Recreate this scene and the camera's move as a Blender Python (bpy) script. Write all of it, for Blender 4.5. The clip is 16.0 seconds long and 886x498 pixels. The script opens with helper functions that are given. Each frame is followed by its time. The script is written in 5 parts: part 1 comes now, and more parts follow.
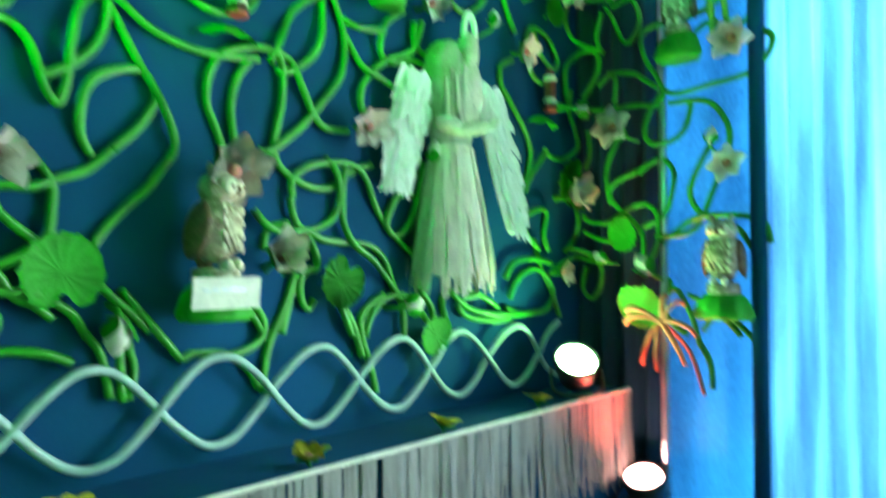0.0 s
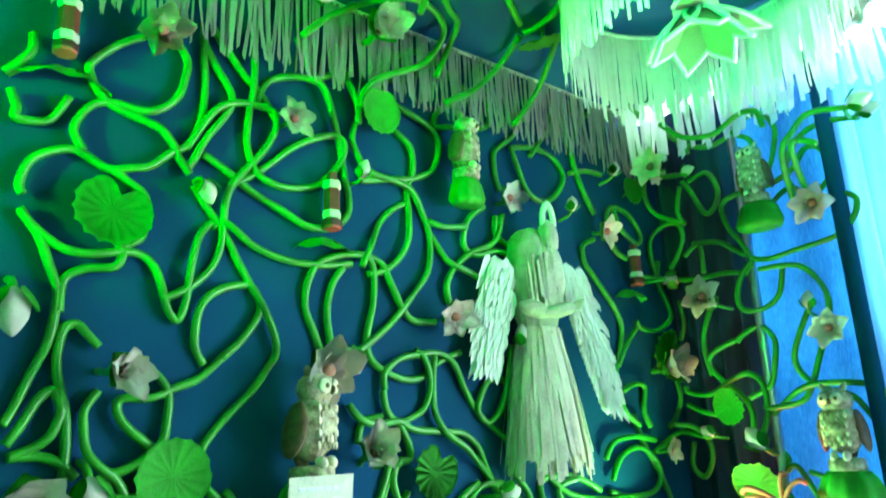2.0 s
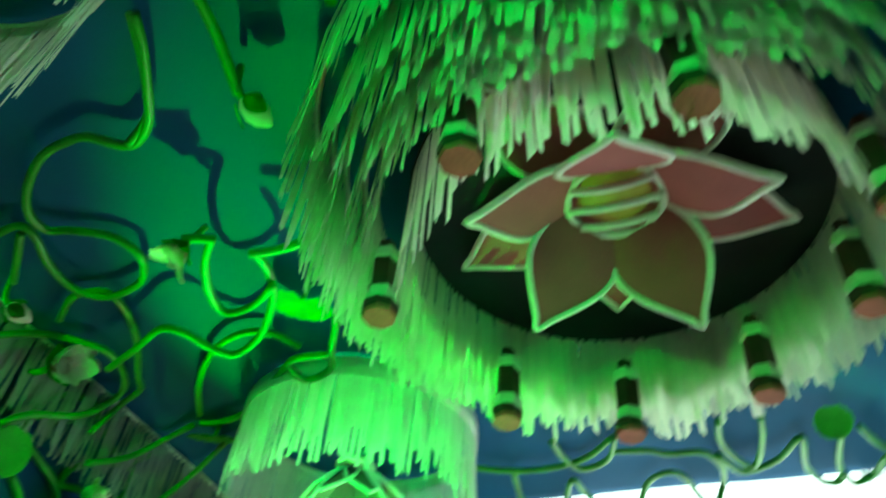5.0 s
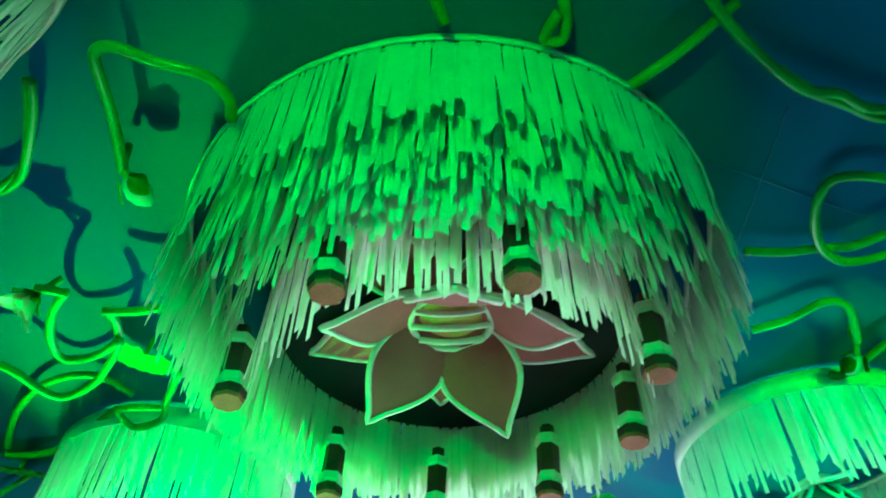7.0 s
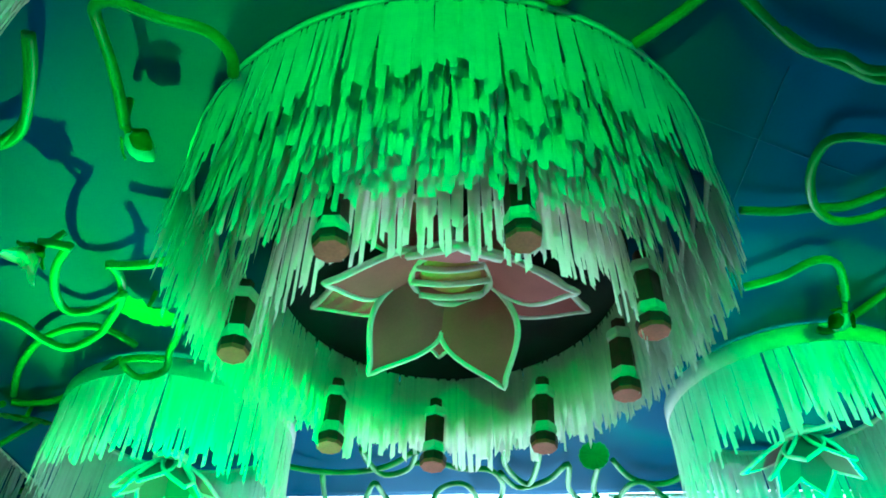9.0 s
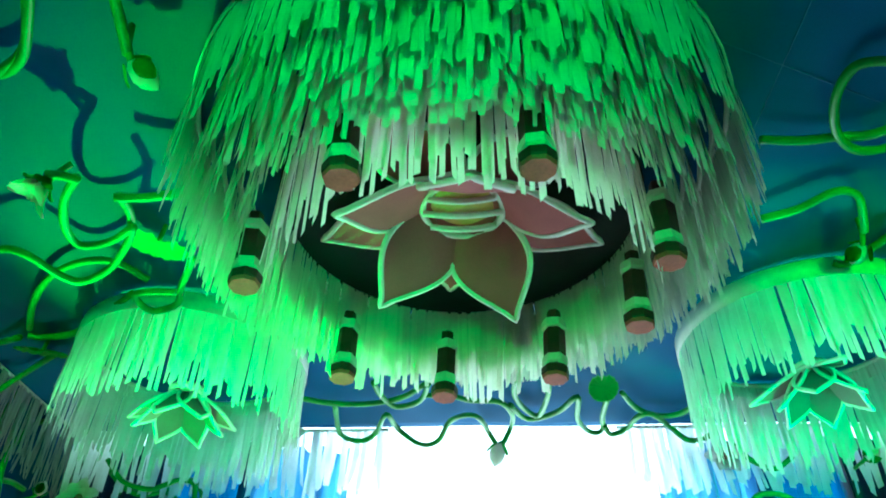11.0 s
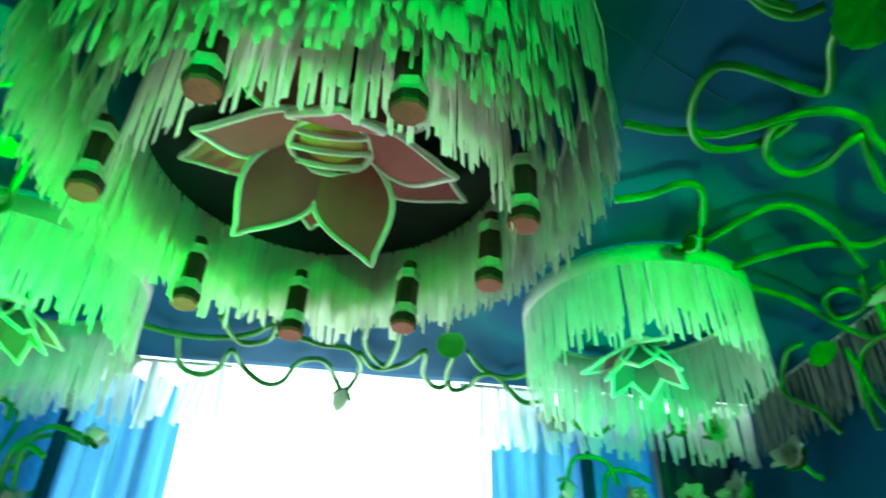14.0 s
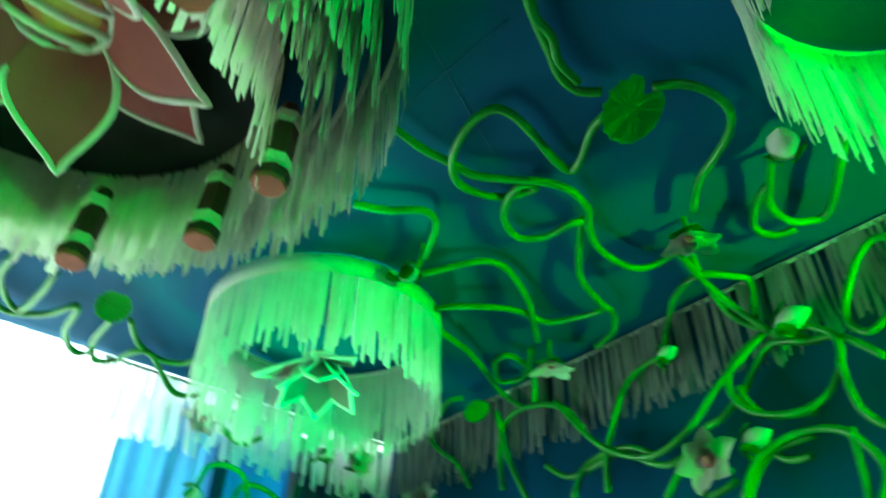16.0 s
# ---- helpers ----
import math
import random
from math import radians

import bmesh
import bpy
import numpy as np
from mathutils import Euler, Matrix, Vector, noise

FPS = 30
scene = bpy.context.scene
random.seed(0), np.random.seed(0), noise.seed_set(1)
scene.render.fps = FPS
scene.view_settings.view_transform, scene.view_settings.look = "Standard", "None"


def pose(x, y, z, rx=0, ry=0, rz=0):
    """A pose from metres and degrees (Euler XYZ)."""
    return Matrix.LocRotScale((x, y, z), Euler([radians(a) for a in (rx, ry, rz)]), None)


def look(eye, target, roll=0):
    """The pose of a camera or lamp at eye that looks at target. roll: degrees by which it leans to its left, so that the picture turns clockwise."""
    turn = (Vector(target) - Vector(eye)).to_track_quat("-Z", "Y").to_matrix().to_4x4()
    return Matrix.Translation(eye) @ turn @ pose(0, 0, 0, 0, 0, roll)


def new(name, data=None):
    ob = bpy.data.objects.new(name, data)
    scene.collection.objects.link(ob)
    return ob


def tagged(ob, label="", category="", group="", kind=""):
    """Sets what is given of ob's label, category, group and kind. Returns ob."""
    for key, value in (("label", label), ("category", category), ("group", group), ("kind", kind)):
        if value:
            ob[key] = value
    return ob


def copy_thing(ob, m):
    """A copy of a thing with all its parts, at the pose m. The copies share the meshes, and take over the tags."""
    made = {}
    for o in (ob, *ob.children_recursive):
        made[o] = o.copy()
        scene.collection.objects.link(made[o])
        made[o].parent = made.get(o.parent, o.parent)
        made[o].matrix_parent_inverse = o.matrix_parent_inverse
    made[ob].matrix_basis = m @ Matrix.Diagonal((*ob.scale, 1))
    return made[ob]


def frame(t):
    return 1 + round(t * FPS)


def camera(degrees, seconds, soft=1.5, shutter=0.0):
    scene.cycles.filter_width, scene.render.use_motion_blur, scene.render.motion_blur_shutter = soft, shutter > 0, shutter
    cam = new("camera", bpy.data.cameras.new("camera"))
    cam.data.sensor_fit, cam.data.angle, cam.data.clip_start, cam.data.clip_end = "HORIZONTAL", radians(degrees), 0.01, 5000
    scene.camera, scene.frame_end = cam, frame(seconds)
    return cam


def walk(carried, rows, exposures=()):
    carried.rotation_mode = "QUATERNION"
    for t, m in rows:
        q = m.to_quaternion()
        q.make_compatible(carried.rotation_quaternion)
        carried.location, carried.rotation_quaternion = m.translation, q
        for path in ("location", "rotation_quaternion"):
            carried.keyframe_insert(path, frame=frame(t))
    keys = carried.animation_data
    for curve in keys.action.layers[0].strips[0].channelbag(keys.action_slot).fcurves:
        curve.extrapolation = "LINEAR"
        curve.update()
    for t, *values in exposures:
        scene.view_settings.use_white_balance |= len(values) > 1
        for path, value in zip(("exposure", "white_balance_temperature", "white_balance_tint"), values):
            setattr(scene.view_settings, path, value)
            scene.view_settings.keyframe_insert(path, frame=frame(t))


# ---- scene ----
cam = camera(64.5, 16.0, soft=1.8, shutter=0.9)

PATH = [
    (0, (-0.347, 1.129, 1.669), (-1.706, 2.595, 1.722), -0.2),
    (0.5, (-0.253, 1.121, 1.708), (-1.732, 2.442, 1.962), -0.3),
    (1, (-0.241, 1.122, 1.725), (-1.744, 2.383, 2.114), -0.6),
    (1.5, (-0.22, 1.121, 1.73), (-1.731, 2.347, 2.192), -1.4),
    (2, (-0.21, 1.121, 1.735), (-1.72, 2.324, 2.256), -2.3),
    (2.5, (-0.188, 1.109, 1.768), (-1.646, 2.324, 2.399), -1.5),
    (3, (-0.186, 1.084, 1.81), (-1.493, 2.349, 2.642), -0.0),
    (3.5, (-0.181, 1.056, 1.831), (-1.299, 2.336, 2.886), 1.4),
    (4, (-0.174, 1.031, 1.841), (-1.113, 2.332, 3.035), 3.2),
    (4.5, (-0.146, 1.0, 1.862), (-0.868, 2.342, 3.158), 3.2),
    (5, (-0.122, 0.943, 1.864), (-0.664, 2.253, 3.274), 5.2),
    (5.2, (-0.102, 0.92, 1.864), (-0.594, 2.217, 3.305), 6.0),
    (7.3, (-0.091, 0.596, 1.851), (-0.161, 1.95, 3.321), 0.0),
    (7.5, (-0.106, 0.588, 1.859), (-0.174, 1.976, 3.298), -0.2),
    (8, (-0.095, 0.587, 1.853), (-0.167, 2.019, 3.247), 0.3),
    (10.3, (-0.128, 0.605, 1.841), (-0.214, 2.119, 3.145), 0.7),
    (10.5, (-0.108, 0.607, 1.845), (-0.219, 2.137, 3.129), 1.2),
    (11, (-0.118, 0.628, 1.845), (-0.226, 2.192, 3.087), 1.0),
    (11.5, (-0.116, 0.629, 1.841), (-0.22, 2.221, 3.047), 1.3),
    (12, (-0.117, 0.635, 1.839), (-0.182, 2.24, 3.031), 0.9),
    (12.5, (-0.104, 0.64, 1.836), (-0.1, 2.252, 3.02), 0.4),
    (13, (-0.092, 0.644, 1.835), (-0.016, 2.258, 3.014), 0.3),
    (13.5, (-0.087, 0.645, 1.837), (0.05, 2.257, 3.014), 0.7),
    (14, (-0.08, 0.651, 1.821), (0.174, 2.268, 2.969), 0.8),
    (14.5, (-0.085, 0.664, 1.831), (0.332, 2.26, 2.962), 0.8),
    (15, (-0.074, 0.733, 1.827), (0.574, 2.219, 2.998), -0.1),
    (15.5, (-0.064, 0.812, 1.844), (0.762, 2.132, 3.099), -0.4),
    (16, (-0.098, 0.881, 1.851), (0.922, 2.106, 3.059), 1.0),
]
walk(cam, [(t, look(eye, target, roll)) for t, eye, target, roll in PATH],
     exposures=[(0, 1.1, 6900, 0), (1.5, 1.1, 6800, -4), (2.5, 1.4, 6700, 3), (3.0, 1.15, 6600, 2), (3.7, 0.55, 6600, -1), (4.5, -0.05, 7200, -8),
                (5.2, -0.45, 7500, -11), (7.5, 0.1, 5700, -16), (8.2, 0.1, 5500, -14), (10.5, 0.0, 5600, -3), (11.5, -0.1, 5900, -3), (13.0, -0.15, 6500, -4),
                (13.5, -0.05, 6700, -6), (15.0, -0.05, 7000, -9), (16.0, 0.0, 7100, -17)])

# ---- light ----
H = 3.39          # ceiling
XL, XR = -2.40, 2.26
YF, YN = 4.34, -1.3

world = bpy.data.worlds.new("daylight")
scene.world = world
world.use_nodes = True
wn = world.node_tree.nodes
sky = wn.new("ShaderNodeTexSky")
sky.sky_type, sky.sun_disc, sky.sun_elevation, sky.sun_rotation = "NISHITA", False, radians(50), radians(200)
wn["Background"].inputs["Strength"].default_value = 0.07
world.node_tree.links.new(sky.outputs["Color"], wn["Background"].inputs["Color"])


def spot(name, eye, target, colour, watts, size=0.09, angle=100, blend=0.6):
    data = bpy.data.lights.new(name, "SPOT")
    data.color, data.energy, data.shadow_soft_size = colour, watts, size
    data.spot_size, data.spot_blend = radians(angle), blend
    ob = new(name, data)
    ob.matrix_world = look(eye, target)
    return ob


GREEN = (0.0, 1.0, 0.02)
LAMPS = [  # place, aim, colour, watts, beam, softness
    ((-2.06, 3.86, 1.27), (-1.02, 2.50, 3.39), (0.0, 1.0, 0.05), 950, 38, 0.035),
    ((1.86, 3.80, 1.27), (1.14, 3.15, 2.98), (0.0, 1.0, 0.22), 330, 34, 0.05),
    ((-0.50, -1.10, 1.95), (-0.28, 1.6, 2.95), (0.0, 1.0, 0.06), 270, 40, 0.10),
    ((-1.20, -1.05, 2.30), (-2.25, 0.95, 3.0), GREEN, 520, 46, 0.10),
    ((1.85, -1.00, 2.10), (2.10, 1.25, 3.2), GREEN, 720, 54, 0.10),
    ((0.75, -1.05, 1.25), (-2.4, 1.2, 2.2), GREEN, 42, 54, 0.10),
    ((1.20, -1.10, 1.00), (-0.68, 2.4, 2.98), (0.0, 1.0, 0.20), 180, 17, 0.12),
    ((1.70, -1.05, 1.00), (1.16, 3.48, 3.0), (0.0, 1.0, 0.42), 640, 11, 0.08),
    ((0.20, -1.10, 0.90), (-1.36, 3.55, 3.0), (0.0, 1.0, 0.38), 380, 11, 0.08),
    ((-1.90, 4.16, 0.72), (-1.90, 3.95, 1.22), (1.0, 0.12, 0.08), 42, 92, 0.08),
]
for eye, aim, colour, watts, beam, soft in LAMPS:
    spot("stage_light", eye, aim, colour, watts, soft, beam)

day = bpy.data.lights.new("daylight_opening", "AREA")
day.shape, day.size, day.size_y, day.energy, day.color = "RECTANGLE", 1.5, 2.9, 46, (0.78, 0.90, 1.0)
new("daylight_opening", day).matrix_world = look((-0.05, YF + 0.25, 1.6), (-0.05, 2.6, 2.6))

# ---- materials ----


def mat(name, base, rough=0.7, vary=0.25, scale=6.0, fine=60.0, bump=0.2, metal=0.0, island=0.0, thin=0.0,
        tint=None, coat=0.0, sheen=0.0, stretch=(1, 1, 1), objrand=0.0, spec=0.5):
    """A surface with stains, on thin blue cloth painted light streaks, at one scale and grain at another; island varies
    loose pieces; thin lets light through.
    """
    m = bpy.data.materials.new(name)
    m.use_nodes = True
    nt = m.node_tree
    n, l = nt.nodes, nt.links
    b = n["Principled BSDF"]
    b.inputs["Roughness"].default_value = rough
    b.inputs["Metallic"].default_value = metal
    b.inputs["Specular IOR Level"].default_value = spec
    b.inputs["Coat Weight"].default_value = coat
    b.inputs["Sheen Weight"].default_value = sheen
    tc = n.new("ShaderNodeTexCoord")
    mp = n.new("ShaderNodeMapping")
    mp.inputs["Scale"].default_value = stretch
    l.new(tc.outputs["Object"], mp.inputs["Vector"])
    big, small = n.new("ShaderNodeTexNoise"), n.new("ShaderNodeTexNoise")
    big.inputs["Scale"].default_value, big.inputs["Detail"].default_value = scale, 4
    small.inputs["Scale"].default_value, small.inputs["Detail"].default_value = fine, 3
    l.new(mp.outputs["Vector"], big.inputs["Vector"])
    l.new(mp.outputs["Vector"], small.inputs["Vector"])
    mixf = n.new("ShaderNodeMath")
    mixf.operation = "MULTIPLY_ADD"
    l.new(small.outputs["Fac"], mixf.inputs[0])
    mixf.inputs[1].default_value = 0.4
    l.new(big.outputs["Fac"], mixf.inputs[2])
    fac = mixf.outputs[0]
    if island or objrand:
        src = n.new("ShaderNodeNewGeometry") if island else n.new("ShaderNodeObjectInfo")
        add = n.new("ShaderNodeMath")
        add.operation = "MULTIPLY_ADD"
        l.new(src.outputs["Random Per Island" if island else "Random"], add.inputs[0])
        add.inputs[1].default_value = island or objrand
        l.new(fac, add.inputs[2])
        fac = add.outputs[0]
    ramp = n.new("ShaderNodeValToRGB")
    dark = [c * (1 - vary) for c in base]
    lite = tint or [min(1, c * (1 + vary)) for c in base]
    ramp.color_ramp.elements[0].position, ramp.color_ramp.elements[0].color = 0.45, (*dark, 1)
    ramp.color_ramp.elements[1].position, ramp.color_ramp.elements[1].color = 0.95 + island + objrand, (*lite, 1)
    l.new(fac, ramp.inputs["Fac"])
    l.new(ramp.outputs["Color"], b.inputs["Base Color"])
    if bump:
        bp = n.new("ShaderNodeBump")
        bp.inputs["Strength"].default_value, bp.inputs["Distance"].default_value = bump, 0.01
        l.new(mixf.outputs[0], bp.inputs["Height"])
        l.new(bp.outputs["Normal"], b.inputs["Normal"])
    if thin:
        tr, mx = n.new("ShaderNodeBsdfTranslucent"), n.new("ShaderNodeMixShader")
        l.new(ramp.outputs["Color"], tr.inputs["Color"])
        mx.inputs["Fac"].default_value = thin
        l.new(b.outputs["BSDF"], mx.inputs[1])
        l.new(tr.outputs["BSDF"], mx.inputs[2])
        l.new(mx.outputs["Shader"], n["Material Output"].inputs["Surface"])
    return m


def glow(name, colour, strength):
    m = bpy.data.materials.new(name)
    m.use_nodes = True
    b = m.node_tree.nodes["Principled BSDF"]
    b.inputs["Base Color"].default_value = (*colour, 1)
    b.inputs["Emission Color"].default_value = (*colour, 1)
    b.inputs["Emission Strength"].default_value = strength
    return m


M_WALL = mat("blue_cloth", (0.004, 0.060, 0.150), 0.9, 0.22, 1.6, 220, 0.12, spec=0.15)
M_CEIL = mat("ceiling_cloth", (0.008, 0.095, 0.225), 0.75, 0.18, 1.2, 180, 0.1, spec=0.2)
# wall cloth again; its darker blue carries the shade of the far corners
M_WALL_SHADE = mat("blue_cloth_shaded", (0.003, 0.036, 0.085), 0.85, 0.3, 2.0, 180, 0.15)
# upright streaks in these two colours paint the folds' shading and daylight patches
M_PANELCLOTH = mat("thin_blue_cloth", (0.13, 0.40, 0.82), 0.6, 0.6, 2.6, 200, 0.15, thin=0.70, stretch=(1, 1, 0.15))
M_CURTAIN = mat("light_blue_curtain", (0.34, 0.62, 0.95), 0.6, 0.3, 9.0, 200, 0.15, thin=0.80, stretch=(1, 1, 0.15))
M_FLOOR = mat("floor_carpet", (0.13, 0.12, 0.10), 0.95, 0.35, 2.0, 120, 0.4)
# fringe paper on the side walls; the grey stands for dim light there
M_DIM_PAPER = mat("crepe_paper_dim", (0.29, 0.30, 0.29), 0.85, 0.25, 9.0, 90, 0.25, island=0.5, thin=0.3, spec=0.2)
M_LOTUS = mat("pale_pink_cloth", (0.26, 0.20, 0.19), 0.85, 0.18, 7.0, 200, 0.2, thin=0.3)
M_INNER = mat("cream_crepe_paper", (0.80, 0.77, 0.68), 0.85, 0.14, 9.0, 90, 0.25, island=0.3, thin=0.55, spec=0.2)
M_FRINGE = mat("crepe_paper", (0.70, 0.72, 0.64), 0.85, 0.14, 9.0, 90, 0.25, island=0.32, thin=0.14, spec=0.2)
M_DRUM = mat("pale_tissue_paper", (0.74, 0.76, 0.70), 0.85, 0.14, 9.0, 90, 0.25, island=0.32, thin=0.45, spec=0.2)
# fringe paper by the opening, whitened for the daylight and glare behind it
M_DAYLIT_PAPER = mat("paper_strip_daylit", (0.86, 0.86, 0.86), 0.85, 0.12, 9.0, 90, 0.2, island=0.4, thin=0.75, spec=0.2)
M_YELLOW = mat("yellow_felt", (0.62, 0.55, 0.05), 0.8, 0.2, 20.0, 120, 0.3)
M_HOOP = mat("white_tape", (0.68, 0.68, 0.60), 0.6, 0.15, 12, 120, 0.1)
M_VINE = mat("green_hose", (0.018, 0.27, 0.014), 0.42, 0.35, 9.0, 120, 0.25, tint=(0.05, 0.40, 0.025), coat=0.15)
M_LEAF = mat("green_felt_leaf", (0.02, 0.30, 0.012), 0.7, 0.3, 14.0, 140, 0.4, objrand=0.3)
M_PETAL = mat("cream_petal", (0.82, 0.74, 0.66), 0.75, 0.12, 26.0, 160, 0.3, tint=(0.88, 0.84, 0.80), island=0.3, thin=0.35)
M_PINK = mat("pink_petal_base", (0.45, 0.17, 0.14), 0.75, 0.25, 26.0, 160, 0.3)
M_PANEL = mat("dusty_pink_cloth", (0.37, 0.085, 0.085), 0.85, 0.18, 7.0, 200, 0.2)
M_PIPING = mat("cream_piping", (0.80, 0.79, 0.70), 0.6, 0.15, 14.0, 120, 0.15)
M_GOLD = mat("gold_cloth", (0.48, 0.30, 0.05), 0.5, 0.3, 16.0, 120, 0.2)
M_BOTTLE = mat("dark_maroon", (0.055, 0.014, 0.010), 0.55, 0.4, 22.0, 150, 0.25)
M_BROWN = mat("red_brown_paint", (0.17, 0.032, 0.022), 0.55, 0.3, 22.0, 150, 0.25)
M_CAP = mat("brick_red_felt", (0.50, 0.10, 0.07), 0.8, 0.3, 18.0, 150, 0.4)
M_BAND = mat("white_band", (0.68, 0.66, 0.58), 0.65, 0.2, 20.0, 150, 0.2)
M_TEAL = mat("pale_hose", (0.34, 0.50, 0.47), 0.45, 0.15, 10.0, 120, 0.1)
M_STEEL = mat("steel_tube", (0.55, 0.57, 0.6), 0.3, 0.2, 8.0, 90, 0.05, metal=0.9)
# near-black green for the shade inside the big chandelier
M_INNER_SHADE = mat("black_green_shade", (0.010, 0.020, 0.020), 0.9, 0.3, 6.0, 120, 0.2)
M_SEAM = mat("stitched_seam", (0.03, 0.14, 0.30), 0.7, 0.2, 8.0, 90, 0.05)
M_BLACK = mat("black_metal", (0.02, 0.02, 0.022), 0.45, 0.4, 10.0, 120, 0.15)


def link(name, me, material, parent=None, label="", smooth=False):
    if smooth:
        me.polygons.foreach_set("use_smooth", [True] * len(me.polygons))
    ob = new(name, me)
    me.materials.append(material)
    if parent is not None:
        ob.parent = parent
    return tagged(ob, label)


def part(name, bm, material, parent=None, label="", smooth=False):
    me = bpy.data.meshes.new(name)
    bm.to_mesh(me)
    bm.free()
    return link(name, me, material, parent, label, smooth)


def raw(name, verts, faces, material, parent=None, label="", smooth=False):
    me = bpy.data.meshes.new(name)
    me.from_pydata([tuple(map(float, v)) for v in verts], [], faces)
    me.update()
    return link(name, me, material, parent, label, smooth)


def thing(name, m, label, category, group="", kind=""):
    ob = new(name)
    ob.matrix_world = m
    return tagged(ob, label, category, group, kind)


def box(bm, x0, x1, y0, y1, z0, z1, bevel=0.0):
    made = bmesh.ops.create_cube(bm, size=1, matrix=Matrix.LocRotScale(
        ((x0 + x1) / 2, (y0 + y1) / 2, (z0 + z1) / 2), None, (x1 - x0, y1 - y0, z1 - z0)))
    if bevel:
        edges = {e for v in made["verts"] for e in v.link_edges}
        bmesh.ops.bevel(bm, geom=list(edges), offset=bevel, segments=2, affect="EDGES")


def lathe(bm, profile, seg=16, squash=1.0, at=(0, 0, 0)):
    """A turned body from (radius, height) pairs."""
    rings = []
    for r, z in profile:
        rings.append([bm.verts.new((at[0] + r * math.cos(2 * math.pi * k / seg),
                                    at[1] + squash * r * math.sin(2 * math.pi * k / seg), at[2] + z)) for k in range(seg)])
    for a, b in zip(rings, rings[1:]):
        for k in range(seg):
            bm.faces.new((a[k], a[(k + 1) % seg], b[(k + 1) % seg], b[k]))
    bm.faces.new(rings[0][::-1])
    bm.faces.new(rings[-1])


def smooth_path(points, closed=False, per=6):
    """Catmull-Rom through the points."""
    p = [Vector(q) for q in points]
    n = len(p)
    out = []
    for i in range(n if closed else n - 1):
        if closed:
            a, b, c, d = p[i - 1], p[i], p[(i + 1) % n], p[(i + 2) % n]
        else:
            a, b, c, d = p[max(i - 1, 0)], p[i], p[i + 1], p[min(i + 2, n - 1)]
        for k in range(per):
            t = k / per
            out.append(0.5 * (2 * b + (c - a) * t + (2 * a - 5 * b + 4 * c - d) * t * t + (3 * b - a - 3 * c + d) * t ** 3))
    if not closed:
        out.append(p[-1])
    return out


def tube(points, radius, closed=False, seg=8, per=6, wobble=0.0):
    """Vertices and faces of a round hose along the points."""
    path = smooth_path(points, closed, per)
    n = len(path)
    verts, faces = [], []
    side = None
    for i, q in enumerate(path):
        if closed:
            d = path[(i + 1) % n] - path[i - 1]
        else:
            d = path[min(i + 1, n - 1)] - path[max(i - 1, 0)]
        d = d.normalized() if d.length > 1e-9 else Vector((0, 0, 1))
        if side is None:
            side = d.orthogonal()
        side = (side - d * side.dot(d))
        side = side.normalized() if side.length > 1e-6 else d.orthogonal().normalized()
        up = d.cross(side)
        r = radius * (1 + wobble * noise.noise(q * 9))
        for k in range(seg):
            a = 2 * math.pi * k / seg
            verts.append(q + (side * math.cos(a) + up * math.sin(a)) * r)
    for i in range(n if closed else n - 1):
        j = (i + 1) % n
        for k in range(seg):
            faces.append((i * seg + k, i * seg + (k + 1) % seg, j * seg + (k + 1) % seg, j * seg + k))
    if not closed:
        faces.append(tuple(range(seg))[::-1])
        faces.append(tuple((n - 1) * seg + k for k in range(seg)))
    return verts, faces


def strips(places, rng, sway=0.02, flare=0.0):
    """Hanging paper strips: places gives (point, along, outward, width, length)."""
    verts, faces = [], []
    for p, along, out, w, length in places:
        drift, bend, twist = rng.uniform(-sway, sway), rng.uniform(-0.6, 1.0) * sway, rng.uniform(-0.3, 0.3)
        base = len(verts)
        for k in range(4):
            t = k / 3
            a = twist * t
            c = p + along * (drift * t * t) + out * (bend * t * t + flare * t) - Vector((0, 0, length * t))
            half = (along * math.cos(a) + out * math.sin(a)) * (w / 2) * (1 - 0.12 * t)
            cut = Vector((0, 0, rng.uniform(-0.012, 0.012) if k == 3 else 0))
            verts += [c - half + cut, c + half - cut]
        for k in range(3):
            faces.append((base + 2 * k, base + 2 * k + 1, base + 2 * k + 3, base + 2 * k + 2))
    return verts, faces


def sheet(name, origin, u, v, nu, nv, fold, material, label, category="wall", thick=0.03, kind="structure"):
    """A cloth wall with thickness: origin, edges u and v, and fold(s, t), its depth along the normal."""
    origin, u, v = Vector(origin), Vector(u), Vector(v)
    normal = u.cross(v).normalized()
    verts, faces = [], []
    for side in (0, 1):
        for j in range(nv + 1):
            for i in range(nu + 1):
                s, t = i / nu, j / nv
                verts.append(origin + u * s + v * t + normal * (fold(s, t) - side * thick))
    m = (nu + 1) * (nv + 1)
    for j in range(nv):
        for i in range(nu):
            a = j * (nu + 1) + i
            faces.append((a, a + 1, a + nu + 2, a + nu + 1))
            faces.append((m + a + nu + 1, m + a + nu + 2, m + a + 1, m + a))
    rim = [i for i in range(nu + 1)] + [j * (nu + 1) + nu for j in range(1, nv + 1)] \
        + [nv * (nu + 1) + i for i in range(nu - 1, -1, -1)] + [j * (nu + 1) for j in range(nv - 1, 0, -1)]
    for a, b in zip(rim, rim[1:] + rim[:1]):
        faces.append((b, a, m + a, m + b))
    ob = raw(name, verts, faces, material, None, "", True)
    return tagged(ob, label, category, "", kind)


